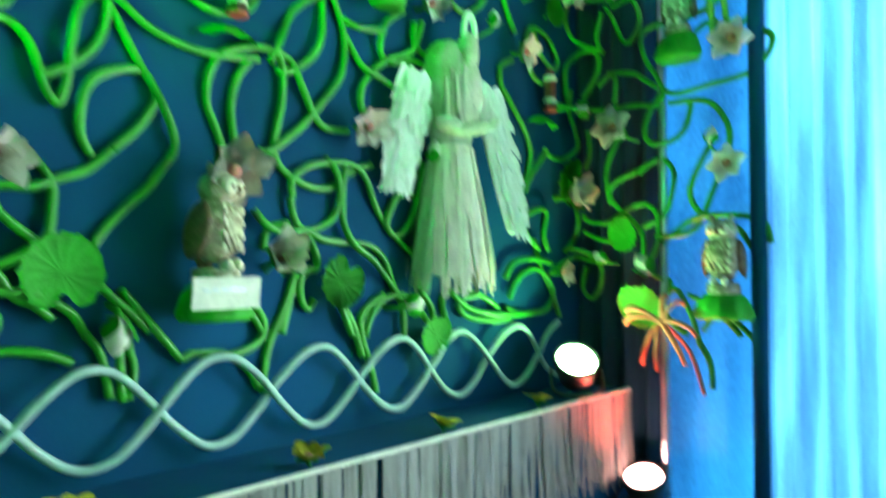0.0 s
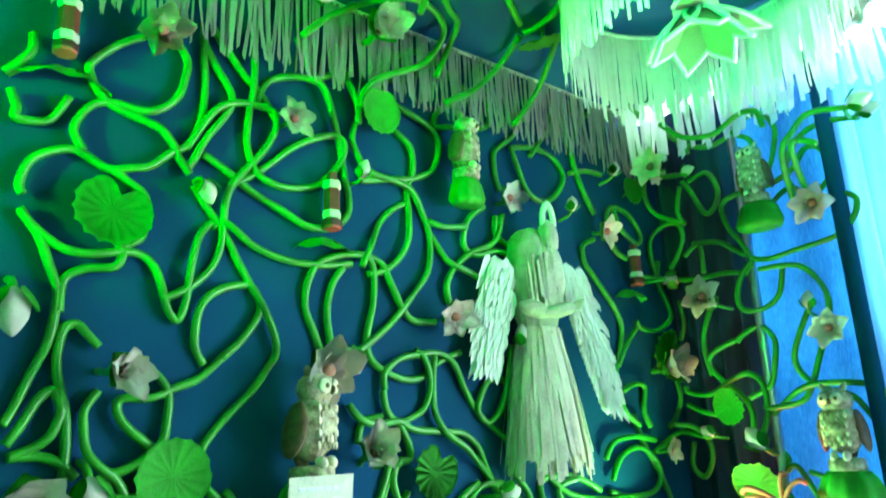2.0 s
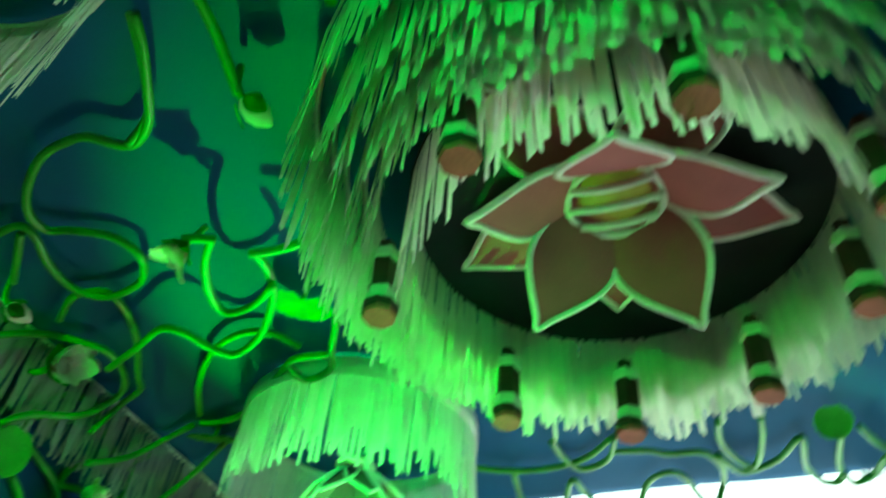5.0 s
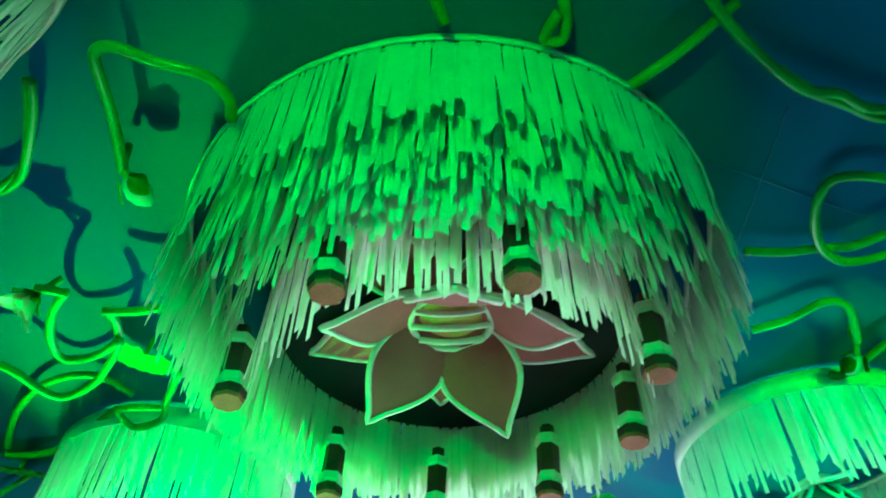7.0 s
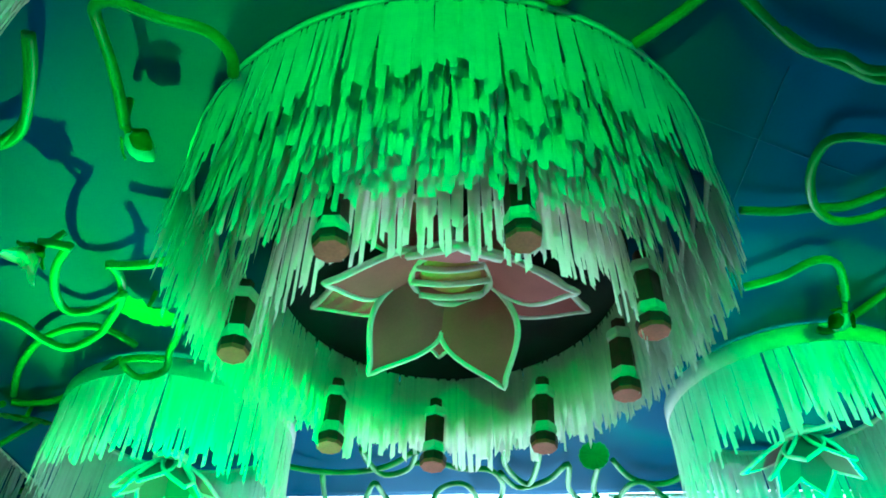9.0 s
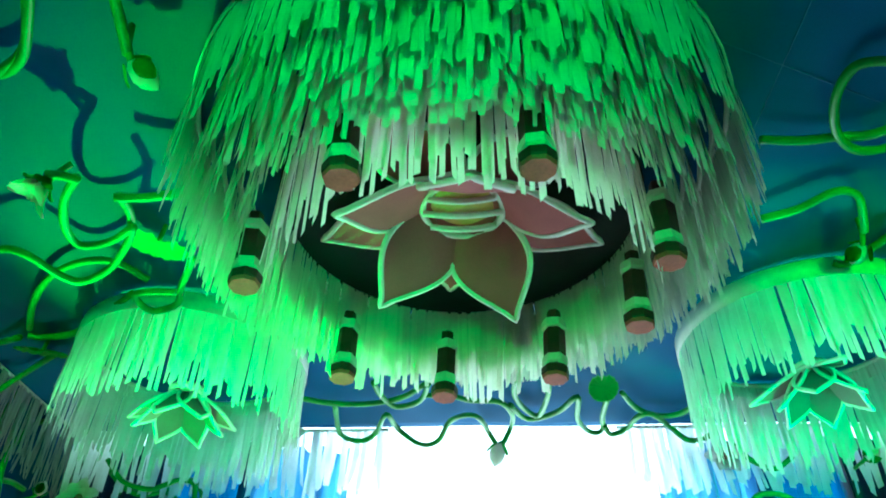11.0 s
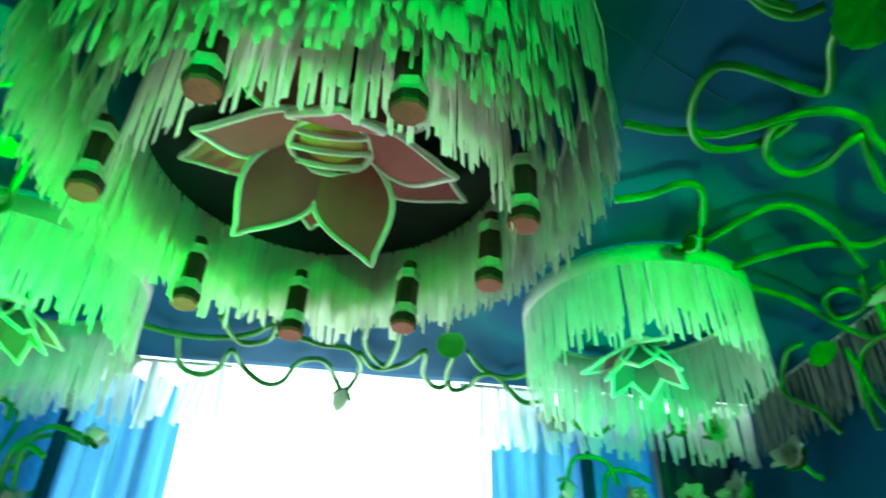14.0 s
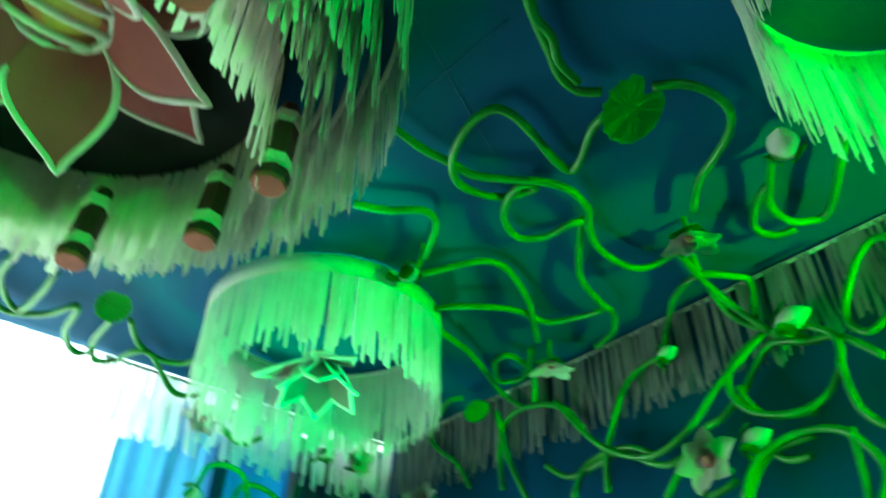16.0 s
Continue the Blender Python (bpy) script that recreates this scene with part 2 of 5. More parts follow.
# ---- setting ----
def flat_folds(s, t):
    q = Vector((s * 9, t * 2.2, 3.1))
    return 0.012 * noise.noise(q) + 0.006 * noise.noise(q * 3.3)


def drape_folds(depth, count, seed):
    def fold(s, t):
        return depth * math.sin(2 * math.pi * count * s + 1.3 * noise.noise(Vector((s * 4, t * 1.3, seed)))) \
            + 0.3 * depth * math.sin(2 * math.pi * count * 2.3 * s + seed)
    return fold


bm = bmesh.new()
box(bm, XL - 0.3, XR + 0.3, YN - 0.3, 9.0, -0.1, 0)
tagged(part("floor", bm, M_FLOOR), "worn sand brown carpet floor of the decorated tent", "floor", "", "structure")

sheet("wall_left", (XL, YF + 0.1, 0), (0, YN - YF - 0.1, 0), (0, 0, H + 0.02), 90, 24, flat_folds, M_WALL,
      "deep blue cloth wall stretched flat behind green vines")
sheet("wall_right", (XR, YN, 0), (0, YF + 0.1 - YN, 0), (0, 0, H + 0.02), 90, 24, flat_folds, M_WALL,
      "deep blue cloth wall stretched flat behind green vines")
sheet("wall_near", (XL, YN, 0), (XR - XL, 0, 0), (0, 0, H + 0.02), 60, 20, lambda s, t: -flat_folds(s, t), M_WALL,
      "deep blue cloth wall closing the tent")


def ceiling_folds(s, t):
    return 0.014 * noise.noise(Vector((s * 6, t * 6, 0))) + 0.006 * noise.noise(Vector((s * 9, t * 34, 7))) * max(0.25, 1 - 3 * t)


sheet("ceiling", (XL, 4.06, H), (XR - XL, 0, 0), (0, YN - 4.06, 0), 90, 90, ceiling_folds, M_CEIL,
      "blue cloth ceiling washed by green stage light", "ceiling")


def far_panel(name, x0, x1, y, folds, material, label, top=H + 0.05):
    return sheet(name, (x0, y, 0), (x1 - x0, 0, 0), (0, 0, top), 60, 24, folds, material, label)


far_panel("wall_far_1", XL, -1.86, YF + 0.06, drape_folds(0.03, 4, 1), M_WALL_SHADE, "gathered blue wall cloth in the far corner, shade painted in")
far_panel("wall_far_2", -1.87, -1.40, YF, drape_folds(0.010, 2, 2), M_PANELCLOTH, "blue cloth panel beside the bright opening")
far_panel("wall_far_3", 1.30, 1.72, YF, drape_folds(0.010, 2, 3), M_PANELCLOTH, "blue cloth panel beside the bright opening")
far_panel("wall_far_4", 1.71, XR, YF + 0.06, drape_folds(0.03, 4, 4), M_WALL_SHADE, "gathered blue wall cloth in the far corner, shade painted in")


def curtain(x0, x1, y, seed, label):
    ob = sheet("curtain", (x0, y, 0.02), (x1 - x0, 0, 0), (0, 0, H - 0.03), 70, 24, drape_folds(0.05, 4.5, seed),
               M_CURTAIN, label, "curtain", 0.006, "")
    return ob


curtain(-1.42, -0.86, YF - 0.02, 5.0, "light blue gathered curtain glowing with daylight at the opening")
curtain(0.77, 1.32, YF - 0.02, 6.0, "light blue gathered curtain glowing with daylight at the opening")

M_DAY = glow("bright_daylight", (0.74, 0.93, 1.0), 4.3)
bm = bmesh.new()
box(bm, -7, 7, 8.0, 8.1, 0, 9)
tagged(part("backdrop", bm, M_DAY), "bright hazy daylight seen outside the opening", "backdrop", "", "structure")

# ---- fringes along the ceiling ----


def straight_fringe(a, b, out, length, pitch, width, label, seed, gap=0.0, drop=0.0, paper=None):
    rng = random.Random(seed)
    a, b, out = Vector(a), Vector(b), Vector(out)
    along = (b - a).normalized()
    n = int((b - a).length / pitch)
    root = thing("fringe", Matrix.Translation((a + b) / 2), label, "fringe", "paper fringes")
    mid = (a + b) / 2
    places = []
    for layer in (0, 1):
        for i in range(n):
            if rng.random() < gap:
                continue
            q = a + along * ((i + 2.2 * rng.random() + 2.5 * noise.noise(Vector((i * 0.21, seed, layer)))) * pitch) + out * (0.008 * layer)
            places.append((q - mid, along, out, width * rng.uniform(0.6, 1.35), length * rng.uniform(0.82, 1.08) - drop * layer))
    raw("fringe_strip", *strips(places, rng, 0.030), paper or M_DIM_PAPER, root)["kind"] = "stuff"
    verts, faces = tube([a - mid, (a + b) / 2 - mid, b - mid], 0.009, seg=6, per=8)
    raw("tape", verts, faces, M_HOOP, root, "", True)
    return root


LONG = "paper fringe hanging along the ceiling edge, its dim or daylit tone painted in"
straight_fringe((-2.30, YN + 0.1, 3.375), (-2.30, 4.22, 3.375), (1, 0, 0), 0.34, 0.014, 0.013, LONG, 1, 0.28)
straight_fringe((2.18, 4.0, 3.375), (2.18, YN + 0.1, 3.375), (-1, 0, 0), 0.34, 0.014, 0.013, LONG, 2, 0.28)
straight_fringe((-2.28, 4.05, 3.37), (-0.62, 4.05, 3.37), (0, -1, 0), 0.33, 0.024, 0.028, LONG, 3, 0.30, 0, M_DAYLIT_PAPER)
straight_fringe((0.55, 4.05, 3.37), (2.16, 4.05, 3.37), (0, -1, 0), 0.33, 0.024, 0.028, LONG, 4, 0.30, 0, M_DAYLIT_PAPER)


# ---- chandeliers ----
def ring_fringe(rng, radius, z, length, pitch, width, layers=2, flare=0.0, tilt=0.0):
    places = []
    for layer in range(layers):
        n = int(2 * math.pi * radius / pitch)
        for i in range(n):
            a = 2 * math.pi * (i + rng.random() * 0.9) / n
            out = Vector((math.cos(a), math.sin(a), 0))
            along = Vector((-math.sin(a), math.cos(a), 0))
            cut = length * rng.uniform(0.72, 1.12) + tilt * -math.sin(a)
            places.append((out * (radius - 0.010 * layer) + Vector((0, 0, z)), along, out + Vector((0, 0, 0)),
                           width * rng.uniform(0.65, 1.3), cut))
    return strips(places, rng, 0.010, flare)


def ring(radius, z, thick, seg=48):
    return tube([(radius * math.cos(2 * math.pi * k / seg), radius * math.sin(2 * math.pi * k / seg), z)
                 for k in range(seg)], thick, True, 6, 1)


def band(radius, z0, z1, seg=48, thick=0.006):
    verts, faces = [], []
    for k in range(seg):
        a = 2 * math.pi * k / seg
        for r, z in ((radius, z0), (radius, z1), (radius - thick, z1), (radius - thick, z0)):
            verts.append((r * math.cos(a), r * math.sin(a), z))
    for k in range(seg):
        j = (k + 1) % seg
        for c in range(4):
            d = (c + 1) % 4
            faces.append((4 * k + c, 4 * j + c, 4 * j + d, 4 * k + d))
    return verts, faces


def petal_outline(length, width, n=14):
    """A pointed petal in the plane x (out), y (across)."""
    pts = []
    for k in range(n):
        t = k / (n - 1)
        pts.append((length * t, width / 2 * math.sin(math.pi * t ** 0.9) ** (0.75 if t < 0.463 else 1.25)))
    return pts + [(x, -y) for x, y in pts[-2:0:-1]]


def lotus_petal(root, m, length, width, thick, panel, piping):
    """A cloth petal with a cushioned face and a piped rim; m lays its plane."""
    outline = [(x, y, -0.05 * length * math.sin(math.pi * x / length)) for x, y in petal_outline(length, width)]
    n = len(outline)
    verts, faces = [], []
    for lift in (0.004, -0.004):
        base = len(verts)
        verts += [m @ Vector((x, y, z + lift)) for x, y, z in outline]
        verts.append(m @ Vector((length * 0.52, 0, -0.075 * length + lift)))
        c = base + n
        for k in range(n):
            tri = (base + k, base + (k + 1) % n, c)
            faces.append(tri if lift > 0 else tri[::-1])
    p = raw("petal", verts, faces, panel, root, "dusty pink cloth petal", True)
    raw("piping", *tube([m @ Vector(q) for q in outline], thick, True, 6, 2), piping, p, "pale cord along the petal edge", True)
    return p


def lotus(root, at, size, rng, petals, thick, panel, piping, heart, low=0.0):
    """A lotus facing down with petals on two levels."""
    base = Matrix.Translation(at)
    for a, tilt, length, width in petals:
        m = base @ Matrix.Rotation(radians(a), 4, "Z") @ Matrix.Translation((0.10 * size, 0, 0)) @ Matrix.Rotation(radians(tilt), 4, "Y")
        lotus_petal(root, m, length * size, width * size, thick, panel, piping)
    bm = bmesh.new()
    lathe(bm, [(0.25 * size, 0.05 * size), (0.26 * size, -0.06 * size), (0.20 * size, -0.11 * size)], 24)
    bmesh.ops.translate(bm, verts=bm.verts, vec=at)
    part("heart", bm, heart, root, "gold cloth heart of the lotus", True)
    at = Vector(at) - Vector((0, 0, low * size))
    for z, r in ((-0.02, 0.285), (-0.09, 0.275)):
        v, f = ring(r * size, 0, thick * 1.05, 24)
        raw("heart_cord", [Vector(q) + Vector(at) + Vector((0, 0, z * size)) for q in v], f, piping, root, "pale cord coiled on the heart", True)
    for s in (-0.55, 0.0, 0.55):
        w = math.sqrt(1 - s * s) * 0.27 * size
        pts = [Vector(at) + Vector((w * c, s * 0.26 * size, -0.11 * size - 0.03 * size * (1 - c * c))) for c in (-1, -0.5, 0, 0.5, 1)]
        raw("heart_cord", *tube(pts, thick, False, 6, 4), piping, root, "pale cord across the heart", True)


BIG = Vector((-0.175, 2.15, 0))
big = thing("chandelier", Matrix.Translation((BIG.x, BIG.y, H)), "huge round tiered paper fringe chandelier hung flush to the ceiling", "chandelier")
rng = random.Random(11)
TIERS = [  # radius, top, length, longer towards the near side, ring set back
    (0.785, -0.022, 0.32, 0.02, 0), (0.725, -0.115, 0.27, 0.03, 0), (0.680, -0.190, 0.23, 0.03, 0), (0.630, -0.220, 0.205, 0.03, 0),
    (0.590, -0.230, 0.20, 0.03, 0), (0.525, -0.165, 0.345, 0.02, 0.045),
]
for r, z, length, tilt, back in TIERS:
    verts, faces = ring_fringe(rng, r, z, length, 0.017, 0.0155, 2, 0, tilt)
    raw("fringe_tier", [v + Vector((0, back, 0)) for v in verts], faces, M_FRINGE if r > 0.55 else M_INNER, big)["kind"] = "stuff"
    if r > 0.6:
        raw("hoop", *ring(r - 0.012, z, 0.008), M_HOOP, big, "white taped hoop", True)
raw("band", *band(0.795, -0.03, -0.005), M_HOOP, big, "white cloth band at the ceiling", True)
# added disc, coloured as the shade above the inner fringe
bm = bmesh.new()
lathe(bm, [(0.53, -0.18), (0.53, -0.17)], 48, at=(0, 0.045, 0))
part("shade_disc", bm, M_INNER_SHADE, big, "added dark disc standing for the shade inside the chandelier")
lotus(big, (0.01, -0.09, -0.215), 0.40, rng,
      [(345, 33, 0.88, 0.50), (65, 36, 0.93, 0.58), (137, 36, 0.91, 0.58), (203, 31, 0.88, 0.50), (275, 41, 0.96, 0.58),
       (97, -1, 1.08, 0.52), (26, 4, 1.02, 0.52), (157, 0, 1.06, 0.52), (240, 8, 1.0, 0.52), (312, 8, 1.0, 0.52)],
      0.0095, M_PANEL, M_PIPING, M_GOLD, 0.06)


def small_chandelier(x, y, turn, seed):
    root = thing("chandelier", Matrix.Translation((x, y, H)) @ Matrix.Rotation(radians(turn), 4, "Z"),
                 "round drum chandelier of pale paper fringe with a piped lotus inside", "chandelier", "small chandeliers")
    rng = random.Random(seed)
    raw("fringe_tier", *ring_fringe(rng, 0.475, -0.03, 0.37, 0.016, 0.0155, 2, 0), M_DRUM, root)["kind"] = "stuff"
    raw("hoop", *ring(0.47, -0.03, 0.010), M_HOOP, root, "white taped hoop", True)
    raw("band", *band(0.48, -0.09, -0.015), M_HOOP, root, "white cloth band under the ceiling", True)
    lotus(root, (0, 0, -0.195), 0.25, rng, [(a, 50, 0.92, 0.56) for a in range(0, 360, 60)] + [(a, 22, 0.98, 0.40) for a in range(30, 360, 120)],
          0.0085, M_LOTUS, M_PIPING, M_GOLD)
    return root


for x, y, turn, seed in ((-1.36, 3.24, 20, 21), (1.15, 3.13, 0, 22), (-1.33, 0.90, 50, 23), (1.13, 0.72, 10, 24)):
    small_chandelier(x, y, turn, seed)


# ---- hanging bottles ----
def bottle(m, body, label, group):
    root = thing("bottle", m, label, "ornament", group)
    bm = bmesh.new()
    lathe(bm, [(0.026, -0.150), (0.030, -0.145), (0.030, -0.065), (0.026, -0.06)], 6)
    part("body", bm, body, root)
    bm = bmesh.new()
    lathe(bm, [(0.019, 0.0), (0.020, -0.03), (0.012, -0.034), (0.010, 0.002)][::-1], 6)
    part("neck", bm, body, root, "dark faceted neck")
    for z in (-0.06, -0.172):
        bm = bmesh.new()
        lathe(bm, [(0.024, z - 0.004), (0.035, z + 0.004), (0.033, z + 0.026), (0.022, z + 0.030)], 6)
        part("collar", bm, M_BAND, root, "white pointed collar")
    bm = bmesh.new()
    lathe(bm, [(0.034, -0.205), (0.037, -0.198), (0.037, -0.182), (0.026, -0.172)], 8)
    part("foot", bm, M_BOTTLE, root, "dark foot ring")
    bm = bmesh.new()
    lathe(bm, [(0.033, -0.212), (0.035, -0.207), (0.035, -0.2), (0.030, -0.199)], 8)
    part("cap", bm, M_CAP, root, "brick red felt underside")
    return root


for x, y, turn in ((-0.554, 2.545, 133), (-0.239, 2.68, 95), (0.112, 2.56, 50), (0.338, 1.97, 338), (0.318, 2.26, 8),
                   (0.0, 1.642, 292), (-0.418, 1.66, 245), (-0.73, 2.045, 192)):
    bottle(Matrix.Translation((x, y, 3.105)) @ pose(0, 0, 0, 2, 3, turn) @ Matrix.Scale(1.16, 4), M_BOTTLE,
           "dark maroon faceted lantern bottle with white collars hung inside the fringe", "bottles round the chandelier")

# ---- poles, ledge and stage lights ----


def pole(x, y, r, material, label):
    bm = bmesh.new()
    lathe(bm, [(r, 0.0), (r, 1.2), (r * 1.02, 1.21), (r, 1.22), (r, H)], 14, at=(x, y, 0))
    tagged(part("pole", bm, material, None, "", True), label, "pole", "tent poles")


for x in (-1.84, 1.70):
    pole(x, YF - 0.06, 0.021, M_STEEL, "shiny steel tent pole against the blue cloth")
for x in (-1.40, 1.29):
    pole(x, YF - 0.08, 0.034, M_WALL, "tent pole wrapped in blue cloth beside the opening")
for x0, x1 in ((-1.84, -1.40), (1.29, 1.70)):
    for z in (1.92, 2.40):
        verts, faces = tube([(x0, YF + 0.06, z - 0.02), ((x0 + x1) / 2, YF + 0.06, z - 0.03), (x1, YF + 0.06, z + 0.02)], 0.008, seg=6)
        tagged(raw("cross_bar", verts, faces, M_BLACK, None, "", True), "thin dark cross bar behind the thin blue cloth", "bar", "cross bars")

for name, x0, x1 in (("ledge", XL + 0.02, -2.04), ("ledge", 1.86, XR - 0.02)):
    bm = bmesh.new()
    box(bm, x0, x1, YN + 0.1, YF - 0.05, 0.0, 1.07, 0.012)
    tagged(part(name, bm, M_WALL), "low ledge along the wall covered in blue cloth", "ledge", "ledges", "structure")
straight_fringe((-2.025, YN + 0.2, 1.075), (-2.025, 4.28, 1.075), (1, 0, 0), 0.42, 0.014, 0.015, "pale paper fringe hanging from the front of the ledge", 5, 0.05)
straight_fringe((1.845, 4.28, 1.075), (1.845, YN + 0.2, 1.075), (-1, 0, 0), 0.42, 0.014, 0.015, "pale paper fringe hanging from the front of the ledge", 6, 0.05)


def stage_light(eye, aim, colour, stand):
    root = thing("stage_lamp", look(eye, aim) @ Matrix.Translation((0, 0, 0.035)), "black round stage lamp with a glowing lens", "stage lamp", "stage lamps")
    bm = bmesh.new()
    lathe(bm, [(0.050, 0.13), (0.075, 0.11), (0.098, 0.02), (0.104, -0.02), (0.096, -0.02), (0.092, -0.005)][::-1], 24)
    part("housing", bm, M_BLACK, root, "", True)
    bm = bmesh.new()
    lathe(bm, [(0.088, -0.012), (0.06, -0.016), (0.02, -0.018)][::-1], 24)
    lens = part("lens", bm, glow("lens_light", tuple(0.35 + 0.65 * c for c in colour), 6.0 if eye[1] < 3 else 70.0 if colour[1] > 0.5 else 16.0), root, "glowing lens", True)
    lens.visible_shadow = False
    verts, faces = tube([(-0.112, 0, 0.05), (-0.112, -0.10, 0.06), (-0.06, -0.145, 0.06), (0.06, -0.145, 0.06), (0.112, -0.10, 0.06), (0.112, 0, 0.05)], 0.008)
    raw("bracket", verts, faces, M_BLACK, root, "black bent bracket", True)
    if stand:
        down = look(eye, aim).to_3x3().inverted() @ Vector((0, 0, -1))
        foot = Vector((0, -0.145, 0.06)) + down * (eye[2] - 0.16)
        raw("stand", *tube([(0, -0.145, 0.06), Vector((0, -0.145, 0.06)) + down * 0.05, foot], 0.014, False, 8, 2), M_BLACK, root, "black lamp stand", True)


for a, b in (((0.30, 1.65), (1.25, 2.08)), ((0.70, 1.60), (0.665, 2.25))):
    raw_pts = [(a[0] + (b[0] - a[0]) * t, a[1] + (b[1] - a[1]) * t, H - 0.003 - 0.006 * t * (1 - t)) for t in (0, 0.5, 1)]
    tagged(raw("ceiling_seam", *tube(raw_pts, 0.0016, False, 5, 6), M_SEAM, None, "", True), "pale stitched seam across the ceiling cloth", "seam", "", "structure")

for eye, aim, colour, watts, beam, soft in LAMPS:
    stage_light(eye, aim, colour, abs(eye[2] - 1.27) > 0.01)

# ---- vines ----
vine_rng = random.Random(5)


def hung(points, drop):
    """The same line of hose, hanging lower under the ceiling."""
    k = 1 - drop / 1.495
    return [(-0.11 + (x + 0.11) * k, 0.62 + (y - 0.62) * k, z - drop) for x, y, z in points]


def vine(*points, radius=0.0135, material=None, label="bent green garden hose vine tied to the blue cloth"):
    """A hose along the points; it lifts off the cloth by a few centimetres as it goes."""
    seed = vine_rng.uniform(0, 90)
    lifted = []
    for i, q in enumerate(points):
        x, y, z = q
        lift = 0.004 + 0.030 * noise.noise(Vector((seed, i * 0.35, 0)))
        if x < -2.2:
            x += lift
        elif x > 2.1:
            x -= lift
        elif y > 3.95:
            y -= lift
        else:
            z -= lift
        lifted.append((x, y, z))
    verts, faces = tube(lifted, radius, False, 8, 5, 0.12)
    return tagged(raw("vine", verts, faces, material or M_VINE, None, "", True), label, "vine", "green hose vines")


vine((-2.35, 1.33, 2.92), (-2.35, 1.33, 2.86), (-2.35, 1.30, 2.81), (-2.35, 1.27, 2.78))
vine((-2.35, 1.29, 2.73), (-2.35, 1.31, 2.68), (-2.35, 1.31, 2.65), (-2.35, 1.35, 2.65), (-2.35, 1.40, 2.67), (-2.35, 1.44, 2.75))
vine((-2.35, 1.64, 3.02), (-2.35, 1.56, 2.96), (-2.35, 1.49, 2.88), (-2.35, 1.49, 2.84), (-2.35, 1.52, 2.79), (-2.35, 1.56, 2.76), (-2.35, 1.62, 2.74), (-2.35, 1.68, 2.72), (-2.35, 1.71, 2.70), (-2.35, 1.74, 2.67), (-2.35, 1.76, 2.63), (-2.35, 1.80, 2.58))
vine((-2.35, 1.72, 3.05), (-2.35, 1.77, 2.98), (-2.35, 1.77, 2.92), (-2.35, 1.75, 2.84), (-2.35, 1.70, 2.78), (-2.35, 1.64, 2.76), (-2.35, 1.57, 2.77), (-2.35, 1.51, 2.75), (-2.35, 1.47, 2.69), (-2.35, 1.46, 2.64), (-2.35, 1.49, 2.59))
vine((-2.35, 1.35, 2.43), (-2.35, 1.34, 2.46), (-2.35, 1.36, 2.53), (-2.35, 1.41, 2.57), (-2.35, 1.46, 2.59), (-2.35, 1.50, 2.58), (-2.35, 1.56, 2.55), (-2.35, 1.62, 2.56), (-2.35, 1.68, 2.58), (-2.35, 1.74, 2.64), (-2.35, 1.79, 2.68), (-2.35, 1.83, 2.77), (-2.35, 1.84, 2.89), (-2.35, 1.83, 3.01), (-2.35, 1.82, 3.13))
vine((-2.35, 1.57, 2.55), (-2.35, 1.62, 2.52), (-2.35, 1.67, 2.48), (-2.35, 1.68, 2.41), (-2.35, 1.67, 2.35), (-2.35, 1.62, 2.32))
vine((-2.35, 1.35, 2.39), (-2.35, 1.39, 2.34), (-2.35, 1.46, 2.29), (-2.35, 1.53, 2.28), (-2.35, 1.62, 2.30), (-2.35, 1.68, 2.30), (-2.35, 1.72, 2.26), (-2.35, 1.74, 2.20), (-2.35, 1.76, 2.14), (-2.35, 1.79, 2.11), (-2.35, 1.81, 2.16), (-2.35, 1.82, 2.27), (-2.35, 1.84, 2.37), (-2.35, 1.88, 2.43), (-2.35, 1.90, 2.42))
vine((-2.35, 1.47, 2.11), (-2.35, 1.47, 2.16), (-2.35, 1.48, 2.21), (-2.35, 1.53, 2.24), (-2.35, 1.60, 2.25), (-2.35, 1.62, 2.29), (-2.35, 1.61, 2.32))
vine((-2.35, 1.35, 2.38), (-2.35, 1.40, 2.32), (-2.35, 1.43, 2.25), (-2.35, 1.46, 2.17), (-2.35, 1.46, 2.09), (-2.35, 1.45, 2.02), (-2.35, 1.42, 1.94), (-2.35, 1.39, 1.85), (-2.35, 1.37, 1.81))
vine((-2.35, 1.58, 2.02), (-2.35, 1.55, 2.05), (-2.35, 1.52, 2.08), (-2.35, 1.49, 2.07), (-2.35, 1.48, 2.03), (-2.35, 1.48, 1.97), (-2.35, 1.49, 1.91), (-2.35, 1.51, 1.84), (-2.35, 1.52, 1.75), (-2.35, 1.52, 1.68), (-2.35, 1.52, 1.63), (-2.35, 1.54, 1.59), (-2.35, 1.58, 1.54))
vine((-2.35, 1.38, 1.76), (-2.35, 1.41, 1.81), (-2.35, 1.44, 1.87), (-2.35, 1.47, 1.90), (-2.35, 1.49, 1.88), (-2.35, 1.50, 1.84), (-2.35, 1.48, 1.78), (-2.35, 1.44, 1.75), (-2.35, 1.39, 1.73))
vine((-2.35, 1.39, 1.73), (-2.35, 1.46, 1.73), (-2.35, 1.51, 1.71), (-2.35, 1.55, 1.67))
vine((-2.35, 1.59, 1.90), (-2.35, 1.56, 1.85), (-2.35, 1.56, 1.80), (-2.35, 1.57, 1.74), (-2.35, 1.60, 1.70), (-2.35, 1.65, 1.66), (-2.35, 1.69, 1.60), (-2.35, 1.73, 1.58), (-2.35, 1.78, 1.54))
